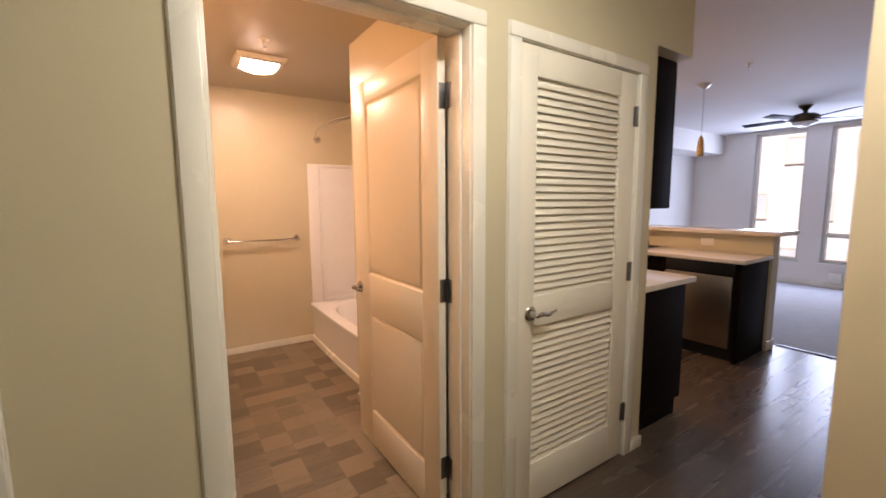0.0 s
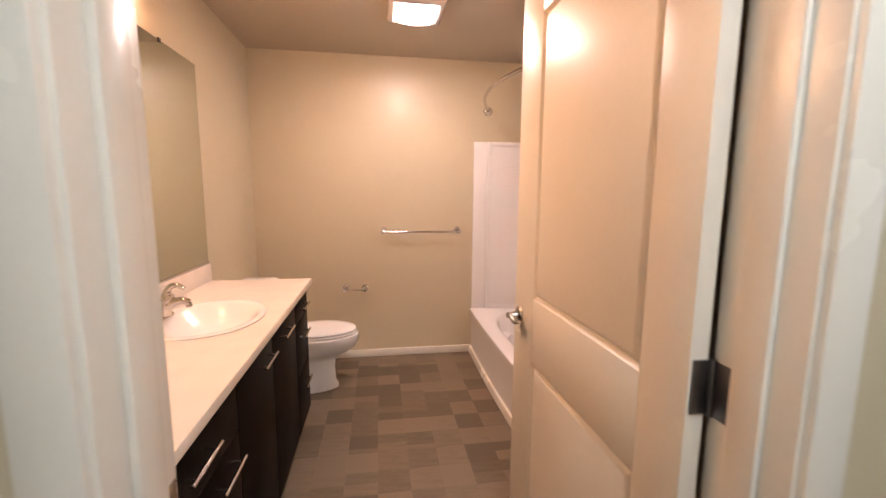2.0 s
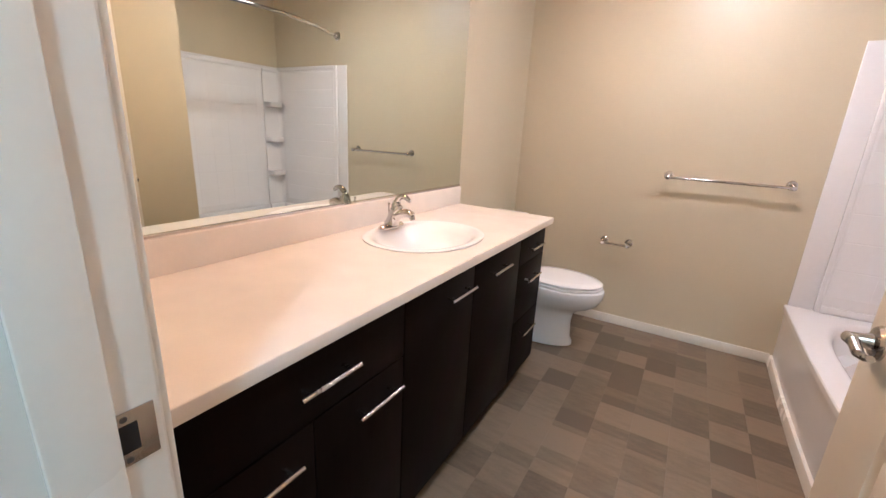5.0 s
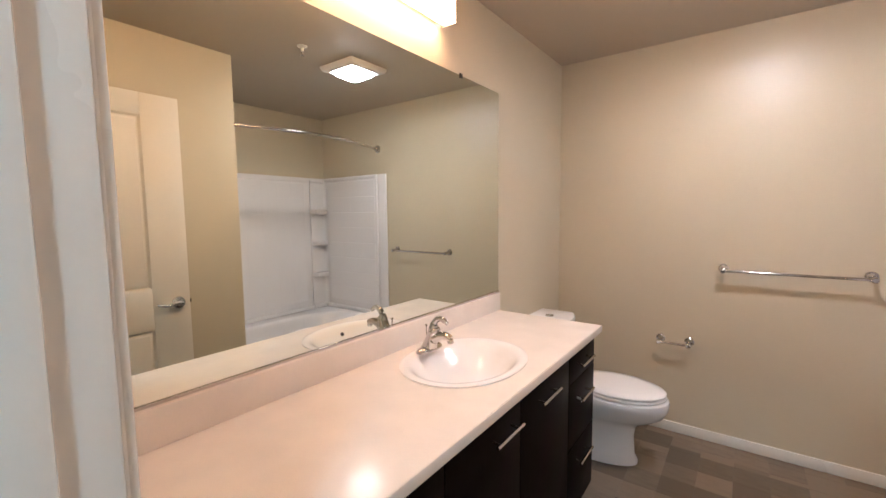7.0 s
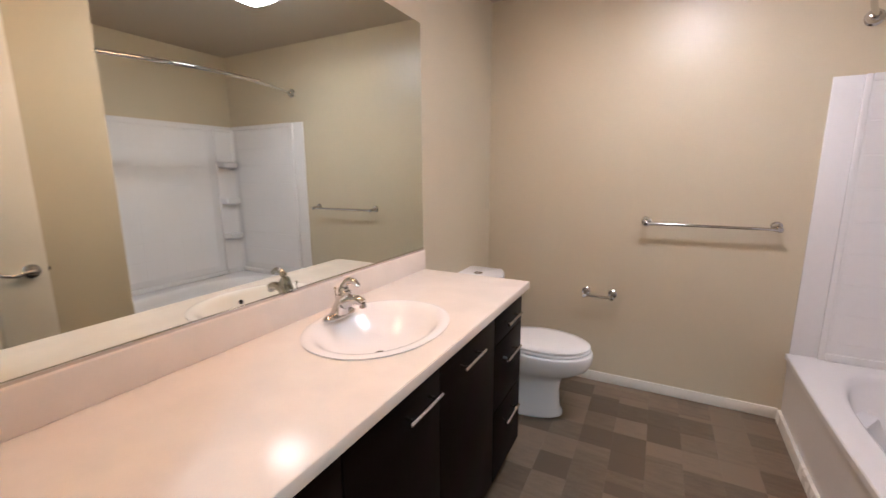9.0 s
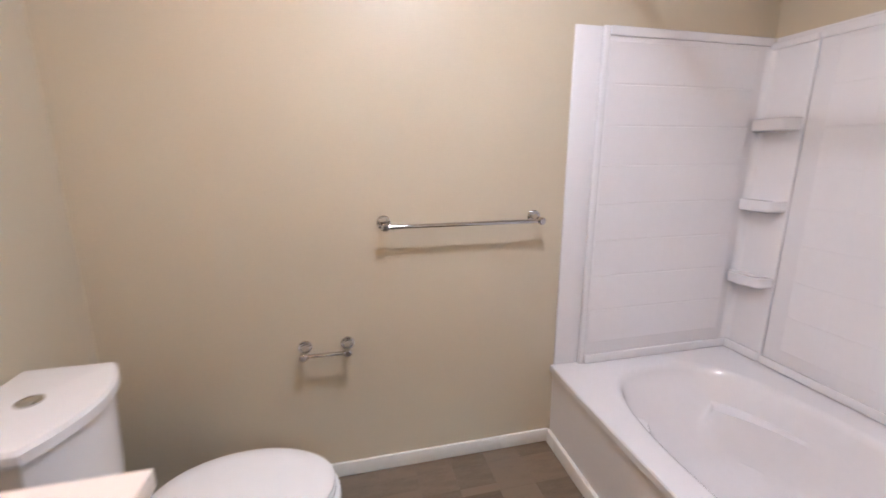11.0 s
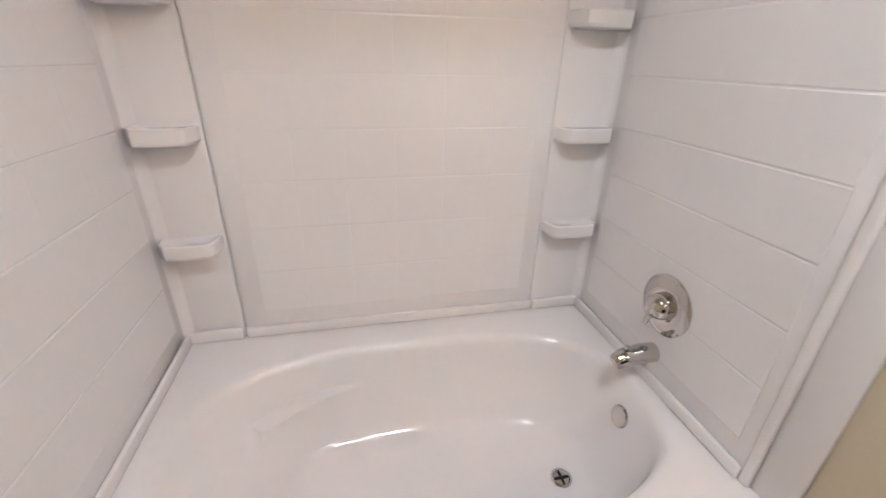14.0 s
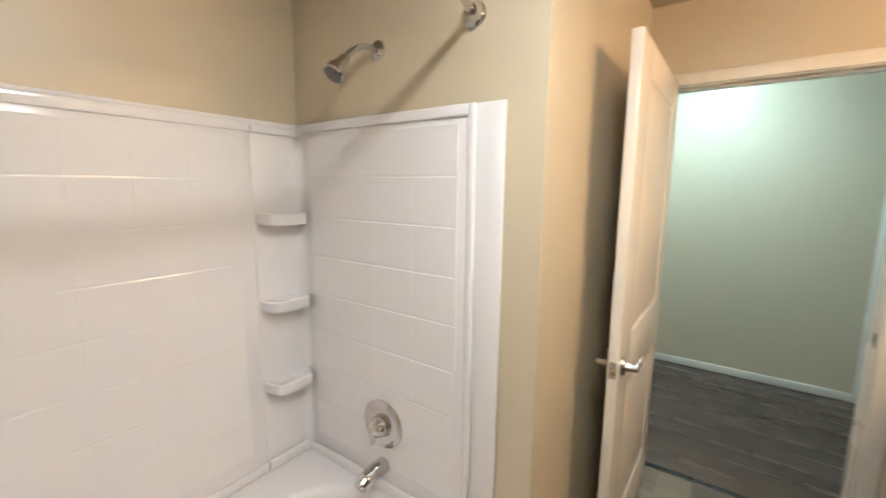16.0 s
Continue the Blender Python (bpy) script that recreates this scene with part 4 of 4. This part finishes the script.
for k in range(4):
    part("cabinet_door", boxes((PX, PX + 0.019, 2.16 + k * 0.49, 2.645 + k * 0.49, 0.10, 0.858), bev=0.002), ESPRESSO, pen)
dw = thing("dishwasher", (4.2, 1.85, 0), "stainless steel dishwasher with black control strip", "dishwasher")
part("body", boxes((PX + 0.03, 4.52, 1.557, 2.147, 0.10, 0.86)), BLACK, dw)
part("door_panel", boxes((PX - 0.005, PX + 0.028, 1.575, 2.145, 0.115, 0.745), bev=0.004), STEEL, dw, "brushed stainless door")
part("control_strip", boxes((PX - 0.002, PX + 0.028, 1.560, 2.145, 0.75, 0.858), bev=0.004), BLACK, dw, "black control strip")
part("kick_plate", boxes((PX + 0.04, PX + 0.06, 1.557, 2.147, 0.0, 0.10)), BLACK, dw)
solid("peninsula_countertop", boxes((PX - 0.025, 4.545, 1.49, 4.13, 0.864, 0.900), bev=0.004), QUARTZ, "pale quartz peninsula countertop with sink", "countertop")
solid("wall_bar", boxes((4.55, 4.70, 1.50, 4.14, 0, 1.070)), PAINT, "beige painted half wall behind the peninsula", "wall", "structure")
solid("bar_top", boxes((4.49, 4.98, 1.44, 4.13, 1.072, 1.108), bev=0.005), QUARTZ, "pale quartz raised bar top", "bar top")
baseboard("baseboard_bar", (4.55, 4.713, 1.487, 1.50, 0, 0.09), "white painted baseboard at the half wall")
ot = thing("wall_outlet", (4.549, 2.05, 0.98), "white outlet plate above the peninsula", "outlet")
part("plate", boxes((4.543, 4.549, 1.99, 2.11, 0.945, 1.02), bev=0.002), TRIM, ot)
part("socket", boxes((4.541, 4.543, 2.005, 2.045, 0.96, 1.005), bev=0.001), TRIM, ot)
part("socket", boxes((4.541, 4.543, 2.055, 2.095, 0.96, 1.005), bev=0.001), TRIM, ot)
ks = thing("kitchen_sink", (4.25, 2.75, 0.9), "stainless kitchen sink set in the peninsula", "sink")
part("rim", boxes((4.03, 4.47, 2.40, 2.43, 0.9002, 0.908), (4.03, 4.47, 3.07, 3.10, 0.9002, 0.908), (4.03, 4.06, 2.43, 3.07, 0.9002, 0.908), (4.44, 4.47, 2.43, 3.07, 0.9002, 0.908), bev=0.002), STEEL, ks)
part("basin", boxes((4.06, 4.44, 2.43, 3.07, 0.9001, 0.903)), GAP, ks)
kf = thing("kitchen_faucet", (4.46, 2.75, 0.91), "stainless kitchen faucet beside the sink", "faucet")
km = bmesh.new()
tube(km, curve([(4.455, 2.75, 0.905), (4.455, 2.75, 1.03), (4.41, 2.75, 1.09), (4.33, 2.75, 1.06), (4.31, 2.75, 1.02)], 6), 0.012, 14)
part("spout", km, NICKEL, kf)
kl = bmesh.new()
turned(kl, (4.455, 2.62, 0.905), (0, 0, 1), ((0, 0.022), (0.02, 0.018), (0.05, 0.014), (0.055, 0.006)))
part("sprayer", kl, NICKEL, kf)

pd = thing("pendant_lamp", (4.67, 2.23, ZL), "slim amber glass pendant lamp over the bar", "pendant lamp")
pr = bmesh.new()
turned(pr, (4.67, 2.23, ZL), (0, 0, -1), ((0, 0.062), (0.012, 0.060), (0.040, 0.030), (0.050, 0.010)))
part("canopy", pr, NICKEL, pd)
pc = bmesh.new()
tube(pc, [(4.67, 2.23, ZL - 0.045), (4.67, 2.23, 2.06)], 0.003, 8)
part("cord", pc, NICKEL, pd)
pg = bmesh.new()
turned(pg, (4.67, 2.23, 2.06), (0, 0, -1), ((0, 0.010), (0.02, 0.020), (0.06, 0.027), (0.12, 0.033), (0.19, 0.036), (0.205, 0.030)))
part("shade", pg, AMBER, pd, "amber swirled glass shade")

FX, FY = 6.79, 1.99
fan = thing("ceiling_fan", (FX, FY, ZL), "dark bronze ceiling fan with glass light, blades at rest", "ceiling fan")
fm = bmesh.new()
turned(fm, (FX, FY, ZL), (0, 0, -1), ((0, 0.075), (0.02, 0.070), (0.05, 0.035), (0.07, 0.025), (0.09, 0.030), (0.105, 0.11), (0.13, 0.150), (0.165, 0.155), (0.19, 0.150), (0.205, 0.12)))
part("motor_housing", fm, BRONZE, fan)
fg = bmesh.new()
turned(fg, (FX, FY, ZL - 0.206), (0, 0, -1), ((0, 0.135), (0.015, 0.130), (0.035, 0.105), (0.05, 0.06), (0.055, 0.01)))
part("light_bowl", fg, ACRYLIC, fan, "white glass light bowl")
for k in range(5):
    a = radians(72 * k + 20)
    bl = boxes((0.20, 0.66, -0.062, 0.062, -0.004, 0.004), bev=0.003)
    bmesh.ops.rotate(bl, cent=(0, 0, 0), matrix=Matrix.Rotation(radians(9), 3, "X"), verts=bl.verts)
    box(bl, 0.12, 0.24, -0.018, 0.018, -0.006, 0.002)
    bmesh.ops.rotate(bl, cent=(0, 0, 0), matrix=Matrix.Rotation(a, 3, "Z"), verts=bl.verts)
    bmesh.ops.translate(bl, vec=(FX, FY, ZL - 0.165), verts=bl.verts)
    part("blade", bl, ESPRESSO, fan)

for idx, (a, b) in enumerate((WA, WB)):
    w = thing(f"window_{idx + 1}", (8.74, (a + b) / 2, 0.40), "tall white-framed living room window", "window")
    w["kind"] = "structure"
    fr = boxes((8.70, 8.78, a, a + 0.045, 0.40, 2.54), (8.70, 8.78, b - 0.045, b, 0.40, 2.54), (8.70, 8.78, a + 0.045, b - 0.045, 0.40, 0.445), (8.70, 8.78, a + 0.045, b - 0.045, 2.495, 2.54), (8.70, 8.78, a + 0.045, b - 0.045, 0.80, 0.87), bev=0.004)
    part("window_frame", fr, TRIM, w)
    part("window_sill", boxes((8.62, 8.69, a - 0.02, b + 0.02, 0.378, 0.398), bev=0.004), TRIM, w)
    for z0, z1 in ((0.446, 0.799), (0.871, 2.494)):
        g = part("pane", boxes((8.737, 8.743, a + 0.046, b - 0.046, z0, z1)), GLASS, w)
        g.visible_shadow = False
sx = thing("wall_heater", (8.74, 1.95, 0.1), "small white box on the wall under the window", "heater")
part("body", boxes((8.58, 8.635, 1.86, 2.02, 0.10, 0.25), bev=0.01), TRIM, sx)

# the apartment block across the street
apt = thing("apartment_building", (26, 6, -6), "white apartment block with blue-tinted windows across the street", "building")
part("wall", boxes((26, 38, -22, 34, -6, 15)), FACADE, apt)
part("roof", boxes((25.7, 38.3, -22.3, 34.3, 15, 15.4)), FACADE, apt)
for fl_ in range(7):
    for k in range(20):
        y, z = -20 + k * 2.6 + (1.1 if fl_ % 2 else 0.0), -5.0 + fl_ * 2.75
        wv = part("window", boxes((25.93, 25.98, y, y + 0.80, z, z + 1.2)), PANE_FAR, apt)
        part("window_frame", boxes((25.90, 26.0, y - 0.07, y, z, z + 1.2), (25.90, 26.0, y + 0.80, y + 0.87, z, z + 1.2), (25.90, 26.0, y - 0.07, y + 0.87, z + 1.2, z + 1.27), (25.86, 26.0, y - 0.07, y + 0.87, z - 0.08, z)), TRIM, wv)

# ---- floors, last ----
floor_bath = solid("floor", boxes((XW - 0.1, XB + 0.05, H0 + 0.06, YF + 0.05, -0.12, -0.003)), UNDER, "brown patchwork vinyl bathroom floor", "floor", "structure")
rnd = random.Random(7)
tile_meshes = {}


def flat_piece(w, d, mat, name):
    key = (round(w, 4), round(d, 4), mat.name)
    if key not in tile_meshes:
        bm = bmesh.new()
        c = 0.0006
        loft(bm, [[Vector((0.0, 0.0, -0.003)), Vector((w, 0.0, -0.003)), Vector((w, d, -0.003)), Vector((0.0, d, -0.003))],
                  [Vector((0.0, 0.0, -c)), Vector((w, 0.0, -c)), Vector((w, d, -c)), Vector((0.0, d, -c))],
                  [Vector((c, c, 0)), Vector((w - c, c, 0)), Vector((w - c, d - c, 0)), Vector((c, d - c, 0))]], cap0=False)
        tile_meshes[key] = mesh_from(bm, name, mat)
    return tile_meshes[key]


def lay(name, x, y, w, d, mat, parent):
    o = new(name, flat_piece(w, d, mat, name))
    o.parent = parent
    o.location = (x, y, 0)


P = 0.154
ny, nx = 18, 12
for j in range(ny + 1):
    y = H1 - 0.085 + j * P
    for i in range(nx):
        x = XW + i * P
        if x > XS + 0.16:
            continue
        if x >= XS and y < YA - 0.2:
            continue
        dep = min(P, YF - y)
        if dep < 0.01:
            continue
        kind = rnd.random()
        if kind < 0.62 or dep < P - 0.001:
            lay("vinyl_tile", x, y, P, dep, VINYL, floor_bath)
        else:
            h = P * (0.25 if kind < 0.80 else 0.5)
            lay("vinyl_tile", x, y, P, h, VINYL, floor_bath)
            lay("vinyl_tile", x, y + h, P, P - h, VINYL, floor_bath)

floor_hall = solid("floor_hall", boxes((-1.42, 4.83, -0.42, H0 + 0.055, -0.12, -0.003), (2.165, 4.83, H0 + 0.055, 4.14, -0.12, -0.003)), UNDER, "dark wood-look plank floor of hall and kitchen", "floor", "structure")
PW, PLN = 0.152, 1.21
row = 0
y = -0.28
while y < 4.13:
    x = (-1.42 if y < H0 + 0.05 else 2.165) - (row * 0.43) % PLN
    xs = -1.42 if y < H0 + 0.05 - PW * 0.99 else 2.165
    if xs < 0:
        x = -1.42 - (row * 0.43) % PLN
    d = PW
    if y < H0 + 0.055 < y + PW:
        d = H0 + 0.055 - y
    while x < 4.83:
        a, b = max(x, xs if y >= H0 + 0.05 else -1.42), min(x + PLN, 4.83)
        if b - a > 0.02:
            lay("plank", a, y, b - a, d, PLANK, floor_hall)
        x += PLN
    y += d
    row += 1
solid("floor_living", boxes((4.845, 8.65, -2.28, 4.14, -0.12, 0.006)), CARPET, "pale grey carpet of the living room", "carpet", "structure")
solid("threshold_living", boxes((4.815, 4.86, 0.40, 1.50, -0.01, 0.009), bev=0.003), BLACK, "dark transition strip between plank floor and carpet", "threshold", "structure")
solid("threshold_bath", boxes((0.114, 0.946, H0 + 0.045, H0 + 0.080, -0.01, 0.005), bev=0.002), BLACK, "dark transition strip in the bathroom doorway", "threshold", "structure")
